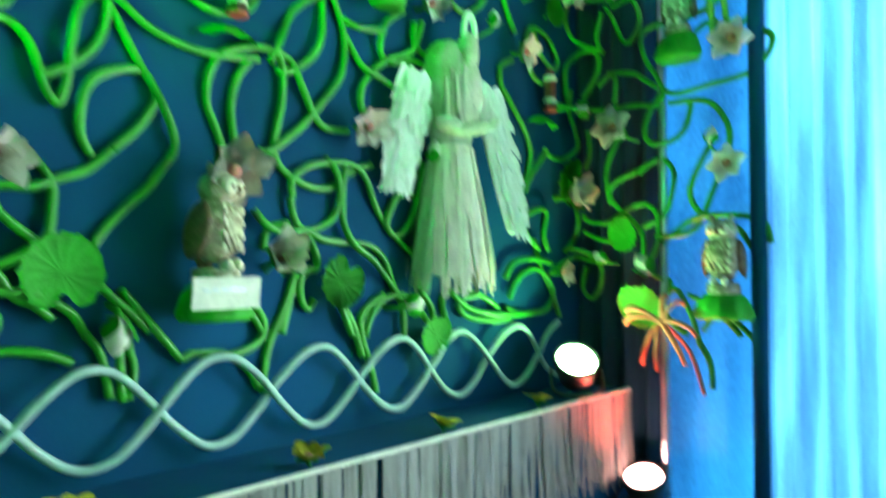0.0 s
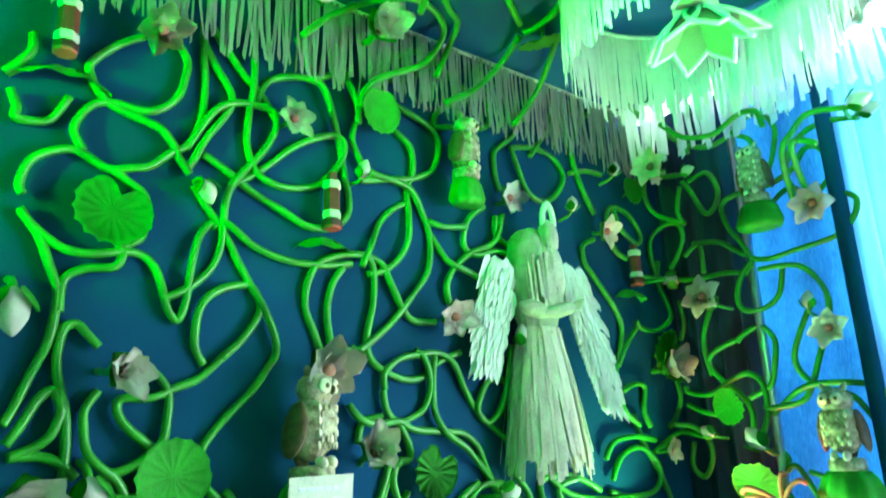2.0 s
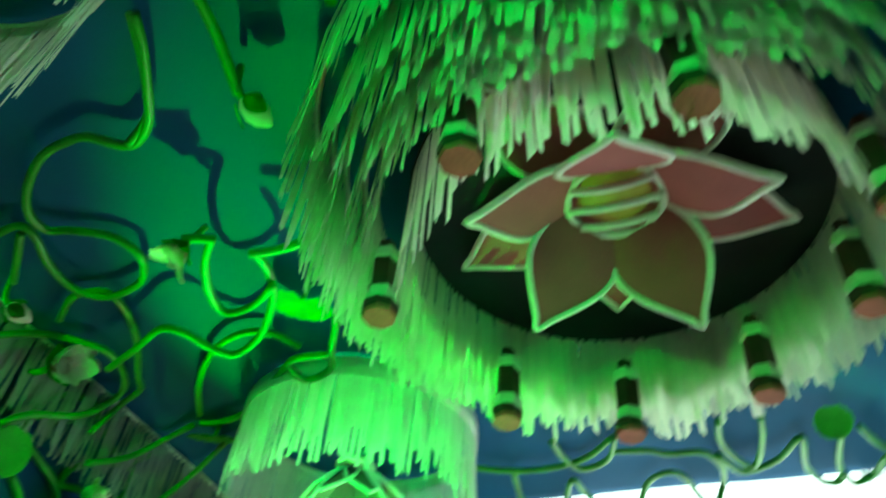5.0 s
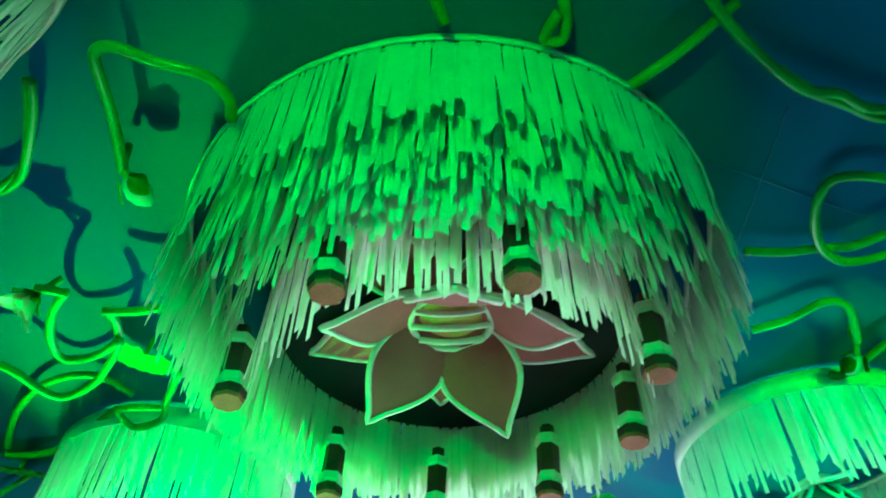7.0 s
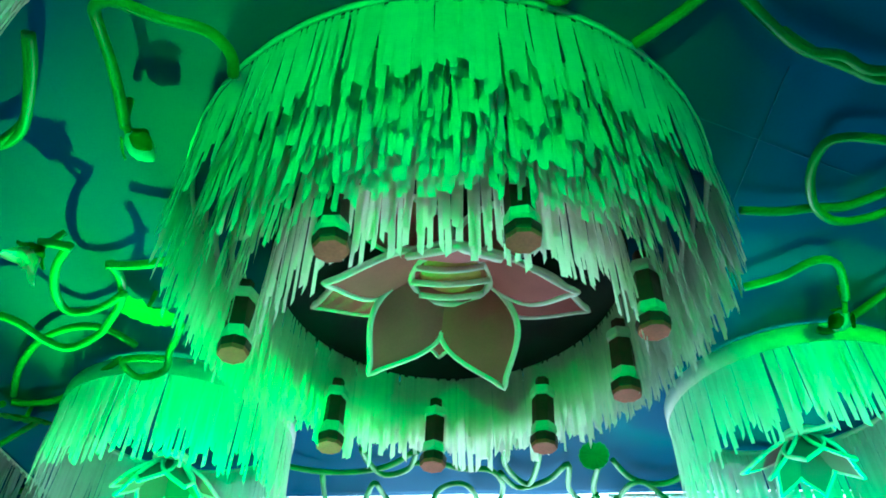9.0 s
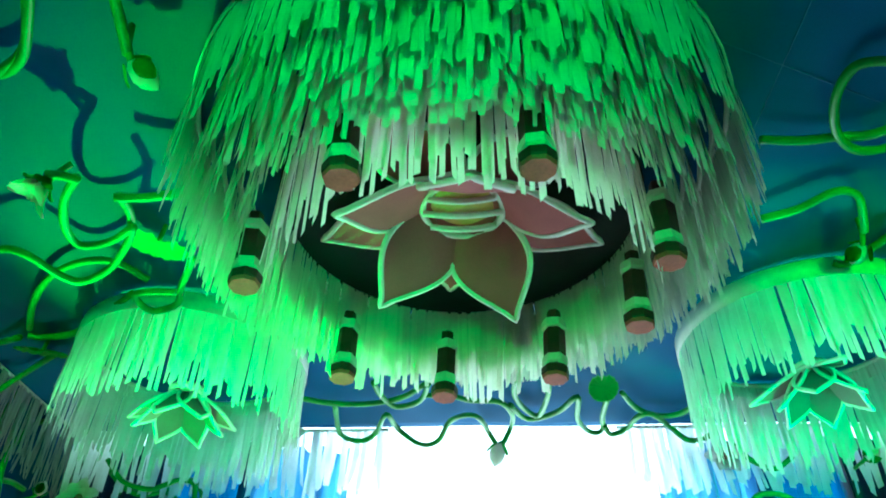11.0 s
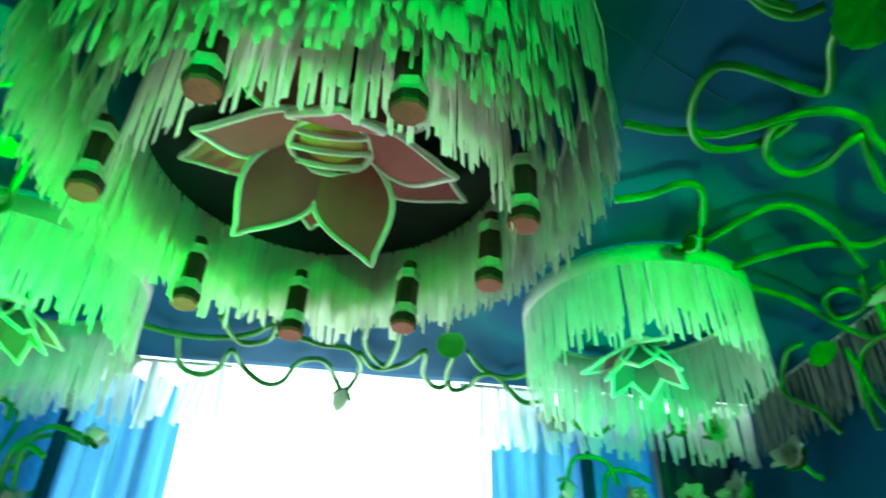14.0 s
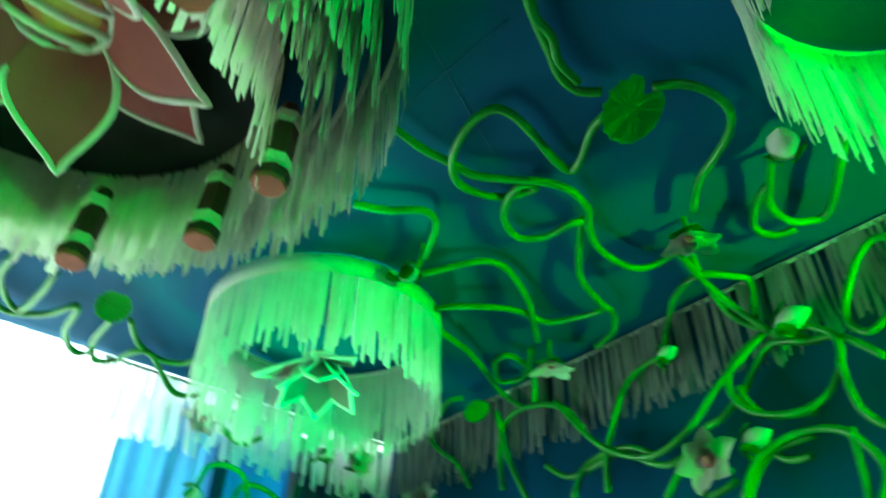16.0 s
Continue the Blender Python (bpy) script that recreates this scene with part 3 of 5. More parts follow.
vine((-2.35, 1.65, 1.96), (-2.35, 1.70, 1.97), (-2.35, 1.75, 1.94), (-2.35, 1.78, 1.89), (-2.35, 1.78, 1.82), (-2.35, 1.77, 1.76), (-2.35, 1.74, 1.73), (-2.35, 1.70, 1.70), (-2.35, 1.65, 1.68), (-2.35, 1.61, 1.68))
vine((-2.35, 1.93, 2.00), (-2.35, 1.87, 1.94), (-2.35, 1.80, 1.91), (-2.35, 1.73, 1.88), (-2.35, 1.66, 1.88), (-2.35, 1.64, 1.86), (-2.35, 1.66, 1.81), (-2.35, 1.73, 1.75), (-2.35, 1.80, 1.70), (-2.35, 1.89, 1.63), (-2.35, 1.94, 1.58), (-2.35, 1.99, 1.54), (-2.35, 2.04, 1.49))
vine((-2.35, 1.88, 1.98), (-2.35, 1.85, 2.04), (-2.35, 1.85, 2.13), (-2.35, 1.88, 2.19), (-2.35, 1.95, 2.23), (-2.35, 2.02, 2.24), (-2.35, 2.05, 2.20), (-2.35, 2.05, 2.15), (-2.35, 2.00, 2.07), (-2.35, 1.93, 2.00))
vine((-2.35, 1.82, 2.55), (-2.35, 1.87, 2.48), (-2.35, 1.91, 2.43), (-2.35, 1.94, 2.38), (-2.35, 1.98, 2.31), (-2.35, 2.02, 2.24), (-2.35, 2.06, 2.17), (-2.35, 2.10, 2.08), (-2.35, 2.11, 2.02), (-2.35, 2.08, 1.97), (-2.35, 2.03, 1.90), (-2.35, 1.97, 1.84), (-2.35, 1.91, 1.77), (-2.35, 1.88, 1.72), (-2.35, 1.87, 1.66))
vine((-2.35, 1.85, 3.13), (-2.35, 1.92, 3.04), (-2.35, 1.98, 2.98), (-2.35, 2.04, 2.93), (-2.35, 2.09, 2.85))
vine((-2.35, 1.82, 3.07), (-2.35, 1.87, 2.99), (-2.35, 1.91, 2.93), (-2.35, 1.93, 2.87), (-2.35, 1.90, 2.80), (-2.35, 1.85, 2.72), (-2.35, 1.81, 2.63), (-2.35, 1.79, 2.60))
vine((-2.35, 1.79, 2.67), (-2.35, 1.84, 2.77), (-2.35, 1.88, 2.83), (-2.35, 1.95, 2.87), (-2.35, 2.03, 2.88), (-2.35, 2.08, 2.87), (-2.35, 2.09, 2.81), (-2.35, 2.05, 2.72), (-2.35, 1.99, 2.64), (-2.35, 1.94, 2.57), (-2.35, 1.92, 2.50), (-2.35, 1.92, 2.41), (-2.35, 1.91, 2.33), (-2.35, 1.87, 2.26), (-2.35, 1.80, 2.20), (-2.35, 1.74, 2.17))
vine((-2.35, 1.84, 2.66), (-2.35, 1.92, 2.62), (-2.35, 2.02, 2.56), (-2.35, 2.13, 2.51), (-2.35, 2.21, 2.47), (-2.35, 2.31, 2.48), (-2.35, 2.38, 2.54), (-2.35, 2.39, 2.62), (-2.35, 2.37, 2.70), (-2.35, 2.33, 2.86), (-2.35, 2.27, 3.01), (-2.35, 2.21, 3.04), (-2.35, 2.13, 3.03), (-2.35, 2.06, 2.99), (-2.35, 2.02, 2.90))
vine((-2.35, 1.99, 3.19), (-2.35, 2.00, 3.05), (-2.35, 2.00, 2.94), (-2.35, 1.99, 2.83), (-2.35, 1.99, 2.73), (-2.35, 2.02, 2.64), (-2.35, 2.09, 2.60), (-2.35, 2.19, 2.61), (-2.35, 2.28, 2.65), (-2.35, 2.35, 2.74), (-2.35, 2.36, 2.81), (-2.35, 2.32, 2.84), (-2.35, 2.24, 2.81), (-2.35, 2.15, 2.75), (-2.35, 2.08, 2.68), (-2.35, 2.01, 2.62), (-2.35, 1.95, 2.58))
vine((-2.35, 1.92, 2.44), (-2.35, 1.95, 2.42), (-2.35, 2.03, 2.37), (-2.35, 2.15, 2.34), (-2.35, 2.28, 2.34), (-2.35, 2.40, 2.36))
vine((-2.35, 2.34, 3.32), (-2.35, 2.35, 3.17), (-2.35, 2.38, 3.08), (-2.35, 2.42, 3.00), (-2.35, 2.43, 2.92))
vine((-2.35, 2.16, 3.19), (-2.35, 2.19, 3.11), (-2.35, 2.24, 3.05), (-2.35, 2.35, 3.12))
vine((-2.35, 2.42, 2.93), (-2.35, 2.43, 3.01), (-2.35, 2.48, 3.08), (-2.35, 2.57, 3.15), (-2.35, 2.67, 3.19), (-2.35, 2.78, 3.28), (-2.35, 2.84, 3.39), (-2.35, 2.86, 3.52))
vine((-2.35, 2.55, 3.15), (-2.35, 2.57, 3.23), (-2.35, 2.66, 3.30), (-2.35, 2.76, 3.33), (-2.35, 2.83, 3.29), (-2.35, 2.90, 3.25), (-2.35, 3.03, 3.22), (-2.35, 3.11, 3.21), (-2.35, 3.12, 3.14), (-2.35, 3.10, 3.08), (-2.35, 2.99, 3.04), (-2.35, 2.88, 3.02), (-2.35, 2.81, 3.01), (-2.35, 2.83, 3.08), (-2.35, 2.93, 3.15), (-2.35, 3.06, 3.22), (-2.35, 3.17, 3.32), (-2.35, 3.27, 3.47))
vine((-2.35, 2.55, 3.14), (-2.35, 2.57, 3.07), (-2.35, 2.66, 3.03), (-2.35, 2.75, 3.00), (-2.35, 2.81, 2.96), (-2.35, 2.82, 2.89), (-2.35, 2.78, 2.80), (-2.35, 2.69, 2.75), (-2.35, 2.60, 2.73), (-2.35, 2.49, 2.70), (-2.35, 2.44, 2.69))
vine((-2.35, 2.42, 2.92), (-2.35, 2.40, 2.85), (-2.35, 2.42, 2.79), (-2.35, 2.47, 2.73), (-2.35, 2.60, 2.71), (-2.35, 2.67, 2.69), (-2.35, 2.72, 2.62), (-2.35, 2.76, 2.54), (-2.35, 2.76, 2.44), (-2.35, 2.73, 2.35), (-2.35, 2.65, 2.25), (-2.35, 2.57, 2.16), (-2.35, 2.47, 2.08), (-2.35, 2.38, 2.02))
vine((-2.35, 2.60, 2.93), (-2.35, 2.67, 2.88), (-2.35, 2.69, 2.79), (-2.35, 2.66, 2.70), (-2.35, 2.66, 2.59), (-2.35, 2.65, 2.49), (-2.35, 2.61, 2.41), (-2.35, 2.54, 2.35), (-2.35, 2.47, 2.33))
vine((-2.35, 2.43, 2.35), (-2.35, 2.48, 2.44), (-2.35, 2.53, 2.54), (-2.35, 2.60, 2.61), (-2.35, 2.66, 2.64))
vine((-2.35, 2.26, 2.34), (-2.35, 2.29, 2.36), (-2.35, 2.37, 2.39), (-2.35, 2.46, 2.39), (-2.35, 2.49, 2.34), (-2.35, 2.49, 2.23), (-2.35, 2.47, 2.15), (-2.35, 2.46, 2.08), (-2.35, 2.48, 2.02), (-2.35, 2.53, 1.98), (-2.35, 2.62, 1.95), (-2.35, 2.71, 1.96), (-2.35, 2.77, 2.01), (-2.35, 2.89, 2.06))
vine((-2.35, 2.42, 2.40), (-2.35, 2.52, 2.38), (-2.35, 2.57, 2.29), (-2.35, 2.62, 2.21), (-2.35, 2.67, 2.17), (-2.35, 2.77, 2.17))
vine((-2.35, 2.25, 2.33), (-2.35, 2.22, 2.26), (-2.35, 2.22, 2.18), (-2.35, 2.25, 2.11), (-2.35, 2.28, 2.04), (-2.35, 2.31, 2.00), (-2.35, 2.38, 1.99), (-2.35, 2.45, 2.02))
vine((-2.35, 2.36, 2.34), (-2.35, 2.32, 2.27), (-2.35, 2.30, 2.17), (-2.35, 2.31, 2.07), (-2.35, 2.32, 2.00), (-2.35, 2.34, 1.92))
vine((-2.35, 2.75, 2.58), (-2.35, 2.82, 2.56), (-2.35, 2.94, 2.58))
vine((-2.35, 2.77, 2.53), (-2.35, 2.83, 2.44), (-2.35, 2.86, 2.41), (-2.35, 2.96, 2.38), (-2.35, 3.04, 2.34), (-2.35, 3.07, 2.27), (-2.35, 3.02, 2.20), (-2.35, 2.94, 2.19), (-2.35, 2.87, 2.22))
vine((-2.35, 3.15, 2.67), (-2.35, 3.10, 2.54), (-2.35, 2.96, 2.47), (-2.35, 2.86, 2.38), (-2.35, 2.83, 2.31), (-2.35, 2.85, 2.25))
vine((-2.35, 3.05, 2.69), (-2.35, 2.96, 2.62), (-2.35, 2.93, 2.53), (-2.35, 2.95, 2.48), (-2.35, 3.01, 2.47), (-2.35, 3.11, 2.50), (-2.35, 3.19, 2.49), (-2.35, 3.24, 2.46))
vine((-2.35, 3.12, 2.66), (-2.35, 3.12, 2.58), (-2.35, 3.19, 2.54), (-2.35, 3.28, 2.56), (-2.35, 3.32, 2.55))
vine((-2.35, 3.63, 3.57), (-2.35, 3.56, 3.43), (-2.35, 3.38, 3.23), (-2.35, 3.28, 3.09), (-2.35, 3.24, 3.05), (-2.35, 3.15, 2.97), (-2.35, 3.15, 2.86), (-2.35, 3.17, 2.79))
vine((-2.35, 3.24, 3.01), (-2.35, 3.41, 3.05), (-2.35, 3.54, 3.02), (-2.35, 3.58, 2.94), (-2.35, 3.53, 2.85), (-2.35, 3.43, 2.78), (-2.35, 3.33, 2.81), (-2.35, 3.27, 2.92), (-2.35, 3.24, 3.01))
vine((-2.35, 3.63, 3.58), (-2.35, 3.52, 3.21), (-2.35, 3.45, 3.10), (-2.35, 3.37, 3.00))
vine((-2.35, 2.53, 1.91), (-2.35, 2.53, 1.97), (-2.35, 2.59, 2.02), (-2.35, 2.67, 2.04), (-2.35, 2.78, 2.05), (-2.35, 2.85, 2.01), (-2.35, 2.91, 1.91), (-2.35, 2.98, 1.83), (-2.35, 3.06, 1.76), (-2.35, 3.14, 1.70))
vine((-2.35, 2.67, 2.06), (-2.35, 2.71, 2.02), (-2.35, 2.73, 1.93), (-2.35, 2.71, 1.85), (-2.35, 2.65, 1.81), (-2.35, 2.59, 1.80), (-2.35, 2.54, 1.84), (-2.35, 2.52, 1.91))
vine((-2.35, 2.38, 1.86), (-2.35, 2.42, 1.81), (-2.35, 2.49, 1.79), (-2.35, 2.59, 1.80), (-2.35, 2.67, 1.77), (-2.35, 2.80, 1.76), (-2.35, 2.89, 1.75), (-2.35, 2.96, 1.70), (-2.35, 3.00, 1.61), (-2.35, 3.04, 1.54))
vine((-2.35, 2.42, 1.73), (-2.35, 2.44, 1.79), (-2.35, 2.47, 1.81), (-2.35, 2.52, 1.82))
vine((-2.35, 2.59, 1.80), (-2.35, 2.63, 1.73), (-2.35, 2.64, 1.67), (-2.35, 2.59, 1.66), (-2.35, 2.56, 1.61), (-2.35, 2.58, 1.54), (-2.35, 2.61, 1.53), (-2.35, 2.63, 1.56))
vine((-2.35, 2.75, 2.04), (-2.35, 2.74, 1.93), (-2.35, 2.75, 1.83), (-2.35, 2.80, 1.75), (-2.35, 2.88, 1.70), (-2.35, 2.96, 1.63), (-2.35, 3.02, 1.57), (-2.35, 3.05, 1.50), (-2.35, 3.05, 1.40))
vine((-2.35, 3.17, 2.10), (-2.35, 3.13, 1.99), (-2.35, 3.08, 1.85), (-2.35, 3.02, 1.79), (-2.35, 2.97, 1.83), (-2.35, 2.98, 1.89), (-2.35, 3.03, 1.95), (-2.35, 3.10, 1.96), (-2.35, 3.15, 1.91), (-2.35, 3.15, 1.80), (-2.35, 3.13, 1.72), (-2.35, 3.13, 1.65), (-2.35, 3.15, 1.58), (-2.35, 3.21, 1.51), (-2.35, 3.22, 1.45))
vine((-2.35, 2.87, 1.41), (-2.35, 2.90, 1.49), (-2.35, 2.96, 1.55), (-2.35, 3.06, 1.56), (-2.35, 3.13, 1.51), (-2.35, 3.18, 1.45))
vine((-2.35, 2.49, 1.45), (-2.35, 2.53, 1.56), (-2.35, 2.56, 1.63), (-2.35, 2.59, 1.66))
vine((-2.35, 2.73, 1.54), (-2.35, 2.75, 1.49), (-2.35, 2.79, 1.42))
vine((-2.35, 2.28, 1.54), (-2.35, 2.36, 1.53), (-2.35, 2.40, 1.49), (-2.35, 2.42, 1.45))
vine((-2.35, 3.30, 1.44), (-2.35, 3.29, 1.53), (-2.35, 3.33, 1.56), (-2.35, 3.43, 1.57), (-2.35, 3.54, 1.54), (-2.35, 3.65, 1.49))
vine((-2.35, 3.50, 1.55), (-2.35, 3.41, 1.53), (-2.35, 3.39, 1.49), (-2.35, 3.46, 1.45), (-2.35, 3.60, 1.43), (-2.35, 3.72, 1.43))
vine((-2.35, 3.90, 3.38), (-2.35, 3.76, 3.29), (-2.35, 3.68, 3.16), (-2.35, 3.67, 3.04), (-2.35, 3.72, 2.90), (-2.35, 3.79, 2.78))
vine((-2.35, 4.16, 3.33), (-2.35, 4.14, 3.25), (-2.35, 4.24, 3.17), (-2.30, 4.28, 3.28), (-2.31, 4.28, 3.38), (-2.35, 4.22, 3.43), (-2.35, 4.16, 3.33))
vine((-2.35, 3.64, 2.97), (-2.35, 3.77, 3.01), (-2.35, 3.88, 3.01))
vine((-2.35, 4.01, 2.58), (-2.35, 3.92, 2.61), (-2.35, 3.88, 2.72), (-2.35, 3.90, 2.82), (-2.35, 3.98, 2.85), (-2.35, 4.09, 2.82), (-2.35, 4.15, 2.72), (-2.35, 4.09, 2.67), (-2.35, 3.98, 2.74), (-2.35, 3.95, 2.83))
vine((-2.35, 4.24, 3.04), (-2.35, 4.23, 2.94), (-2.33, 4.28, 2.85), (-2.15, 4.28, 2.76))
vine((-2.35, 3.77, 2.65), (-2.35, 3.68, 2.60), (-2.35, 3.69, 2.52), (-2.35, 3.73, 2.47), (-2.35, 3.81, 2.37), (-2.35, 3.88, 2.29), (-2.35, 3.92, 2.21), (-2.35, 3.88, 2.07), (-2.35, 3.84, 1.96), (-2.35, 3.87, 1.83), (-2.35, 3.97, 1.76))
vine((-2.10, 4.28, 3.02), (-2.27, 4.28, 3.06), (-2.35, 4.25, 3.12))
vine((-2.35, 4.26, 2.48), (-2.35, 4.23, 2.60), (-2.35, 4.24, 2.71), (-2.30, 4.28, 2.78), (-2.20, 4.28, 2.77), (-2.18, 4.28, 2.69), (-2.23, 4.28, 2.61), (-2.29, 4.28, 2.54))
vine((-2.35, 4.07, 2.50), (-2.33, 4.28, 2.50), (-2.14, 4.28, 2.46), (-1.98, 4.28, 2.46), (-1.87, 4.28, 2.44))
vine((-2.35, 4.28, 2.60), (-2.35, 4.26, 2.49), (-2.33, 4.28, 2.38), (-2.31, 4.28, 2.29), (-2.35, 4.22, 2.23), (-2.35, 4.08, 2.23), (-2.35, 4.03, 2.26))
vine((-2.35, 4.05, 1.75), (-2.35, 4.02, 1.83), (-2.35, 4.04, 1.94), (-2.35, 3.95, 1.95), (-2.35, 3.88, 1.92))
vine((-2.32, 4.28, 1.97), (-2.30, 4.28, 1.89), (-2.35, 4.30, 1.80), (-2.35, 4.22, 1.75))
vine((-2.35, 3.73, 1.53), (-2.35, 3.82, 1.62), (-2.35, 3.95, 1.66), (-2.35, 4.04, 1.62), (-2.35, 4.07, 1.54), (-2.35, 4.01, 1.46), (-2.35, 3.84, 1.45), (-2.35, 3.72, 1.48))
vine((-2.35, 4.08, 1.64), (-2.35, 4.28, 1.72), (-2.23, 4.28, 1.70), (-2.13, 4.28, 1.70))
vine((-2.35, 4.03, 2.23), (-2.35, 3.93, 2.13), (-2.35, 3.87, 2.04))
vine((-2.25, 4.28, 2.37), (-2.24, 4.28, 2.25), (-2.27, 4.28, 2.17))
vine((-2.19, 4.27, 3.27), (-2.08, 4.27, 3.17), (-1.96, 4.27, 3.12), (-1.83, 4.27, 3.14), (-1.74, 4.27, 3.19), (-1.67, 4.27, 3.18), (-1.62, 4.27, 3.09), (-1.65, 4.27, 2.97), (-1.68, 4.27, 2.90))
vine((-2.11, 4.27, 3.37), (-2.09, 4.27, 3.25), (-2.08, 4.27, 3.12))
vine((-1.82, 4.27, 3.13), (-1.76, 4.27, 3.09), (-1.73, 4.27, 3.02))
vine((-2.12, 4.27, 2.64), (-1.99, 4.27, 2.62), (-1.88, 4.27, 2.54), (-1.77, 4.27, 2.48), (-1.61, 4.27, 2.49), (-1.44, 4.27, 2.51), (-1.36, 4.27, 2.57), (-1.33, 4.27, 2.64), (-1.36, 4.27, 2.68), (-1.43, 4.27, 2.69))
vine((-1.84, 4.27, 2.83), (-1.75, 4.27, 2.82), (-1.65, 4.27, 2.83), (-1.56, 4.27, 2.87), (-1.51, 4.27, 2.94), (-1.45, 4.27, 2.93), (-1.41, 4.27, 2.85), (-1.43, 4.27, 2.77), (-1.49, 4.27, 2.73), (-1.56, 4.27, 2.75), (-1.60, 4.27, 2.83), (-1.58, 4.27, 2.92), (-1.52, 4.27, 3.00), (-1.41, 4.27, 3.03), (-1.27, 4.27, 3.00))
vine((-1.84, 4.27, 2.83), (-1.92, 4.27, 2.81), (-1.94, 4.27, 2.76), (-1.91, 4.27, 2.66), (-1.86, 4.27, 2.58), (-1.83, 4.27, 2.49), (-1.86, 4.27, 2.43))
vine((-1.69, 4.27, 2.73), (-1.62, 4.27, 2.78), (-1.55, 4.27, 2.75), (-1.51, 4.27, 2.69), (-1.52, 4.27, 2.63), (-1.59, 4.27, 2.63))
vine((-1.83, 4.27, 2.49), (-1.89, 4.27, 2.42), (-1.92, 4.27, 2.32), (-1.89, 4.27, 2.26), (-1.80, 4.27, 2.26), (-1.73, 4.27, 2.31), (-1.70, 4.27, 2.41), (-1.70, 4.27, 2.44))
vine((-1.80, 4.27, 2.44), (-1.62, 4.27, 2.42), (-1.54, 4.27, 2.33), (-1.52, 4.27, 2.23), (-1.56, 4.27, 2.11), (-1.61, 4.27, 1.99), (-1.65, 4.27, 1.90), (-1.70, 4.27, 1.83), (-1.83, 4.27, 1.81), (-1.87, 4.27, 1.82))
vine((-1.60, 4.27, 2.23), (-1.66, 4.27, 2.12), (-1.70, 4.27, 2.02), (-1.68, 4.27, 1.94), (-1.60, 4.27, 1.88), (-1.49, 4.27, 1.84), (-1.44, 4.27, 1.77), (-1.39, 4.27, 1.67))
vine((-1.96, 4.27, 2.13), (-2.08, 4.27, 2.09), (-2.12, 4.27, 2.04), (-2.08, 4.27, 1.97), (-1.99, 4.27, 1.89), (-1.94, 4.27, 1.81), (-1.94, 4.27, 1.71))
vine((-2.07, 4.27, 2.31), (-2.13, 4.27, 2.18), (-2.13, 4.27, 2.07), (-2.11, 4.27, 1.98))
vine((-1.96, 4.27, 2.12), (-1.93, 4.27, 2.15), (-1.84, 4.27, 2.18), (-1.78, 4.27, 2.11), (-1.79, 4.27, 2.01), (-1.83, 4.27, 1.91), (-1.94, 4.27, 1.86))
vine((-2.25, 4.27, 1.94), (-2.24, 4.27, 1.91), (-2.14, 4.27, 1.89), (-2.01, 4.27, 1.95), (-1.92, 4.27, 1.97), (-1.86, 4.27, 1.91), (-1.86, 4.27, 1.78), (-1.90, 4.27, 1.69))
vine((-2.27, 4.27, 1.85), (-2.18, 4.27, 1.81), (-2.09, 4.27, 1.79))
vine((-1.84, 4.27, 1.78), (-1.72, 4.27, 1.87), (-1.62, 4.27, 1.90), (-1.46, 4.27, 1.89), (-1.38, 4.27, 1.86), (-1.35, 4.27, 1.77))
vine((-1.87, 4.27, 1.64), (-1.81, 4.27, 1.59), (-1.85, 4.27, 1.49), (-1.79, 4.27, 1.40), (-1.72, 4.27, 1.36))
vine((-2.18, 4.27, 2.59), (-2.09, 4.27, 2.63), (-2.08, 4.27, 2.48))
vine((-2.10, 4.27, 2.97), (-2.00, 4.27, 2.99), (-1.95, 4.27, 2.89), (-1.97, 4.27, 2.80), (-2.03, 4.27, 2.78), (-2.09, 4.27, 2.91), (-2.13, 4.27, 2.98))
vine((-2.15, 4.27, 2.96), (-2.19, 4.27, 2.84), (-2.16, 4.27, 2.76))
vine((-2.35, 1.47, 1.52), (-2.35, 1.52, 1.49), (-2.35, 1.60, 1.47), (-2.35, 1.69, 1.46), (-2.35, 1.76, 1.45), (-2.35, 1.83, 1.42))
vine((-2.35, 1.47, 1.60), (-2.35, 1.54, 1.61), (-2.35, 1.59, 1.61), (-2.35, 1.63, 1.58), (-2.35, 1.65, 1.54), (-2.35, 1.63, 1.47), (-2.35, 1.62, 1.38))
vine((-2.35, 1.55, 1.62), (-2.35, 1.68, 1.61), (-2.35, 1.75, 1.60), (-2.35, 1.83, 1.55), (-2.35, 1.87, 1.49), (-2.35, 1.91, 1.43), (-2.35, 1.93, 1.31))
vine((-2.35, 1.96, 1.61), (-2.35, 2.04, 1.51), (-2.35, 2.10, 1.44), (-2.35, 2.14, 1.40), (-2.35, 2.19, 1.41), (-2.35, 2.29, 1.40), (-2.35, 2.37, 1.34), (-2.35, 2.40, 1.28))
vine((-2.35, 2.31, 1.57), (-2.35, 2.39, 1.54), (-2.35, 2.42, 1.48), (-2.35, 2.40, 1.43), (-2.35, 2.32, 1.40), (-2.35, 2.21, 1.40))
vine((-2.35, 1.97, 1.55), (-2.35, 1.99, 1.44), (-2.35, 2.00, 1.38), (-2.35, 1.98, 1.30))
vine((-2.35, 1.93, 1.54), (-2.35, 1.95, 1.44), (-2.35, 1.96, 1.30))
vine((-2.35, 2.55, 1.65), (-2.35, 2.50, 1.52), (-2.35, 2.44, 1.40), (-2.35, 2.42, 1.26))
vine((-2.35, 2.72, 1.57), (-2.35, 2.79, 1.46), (-2.35, 2.84, 1.34))
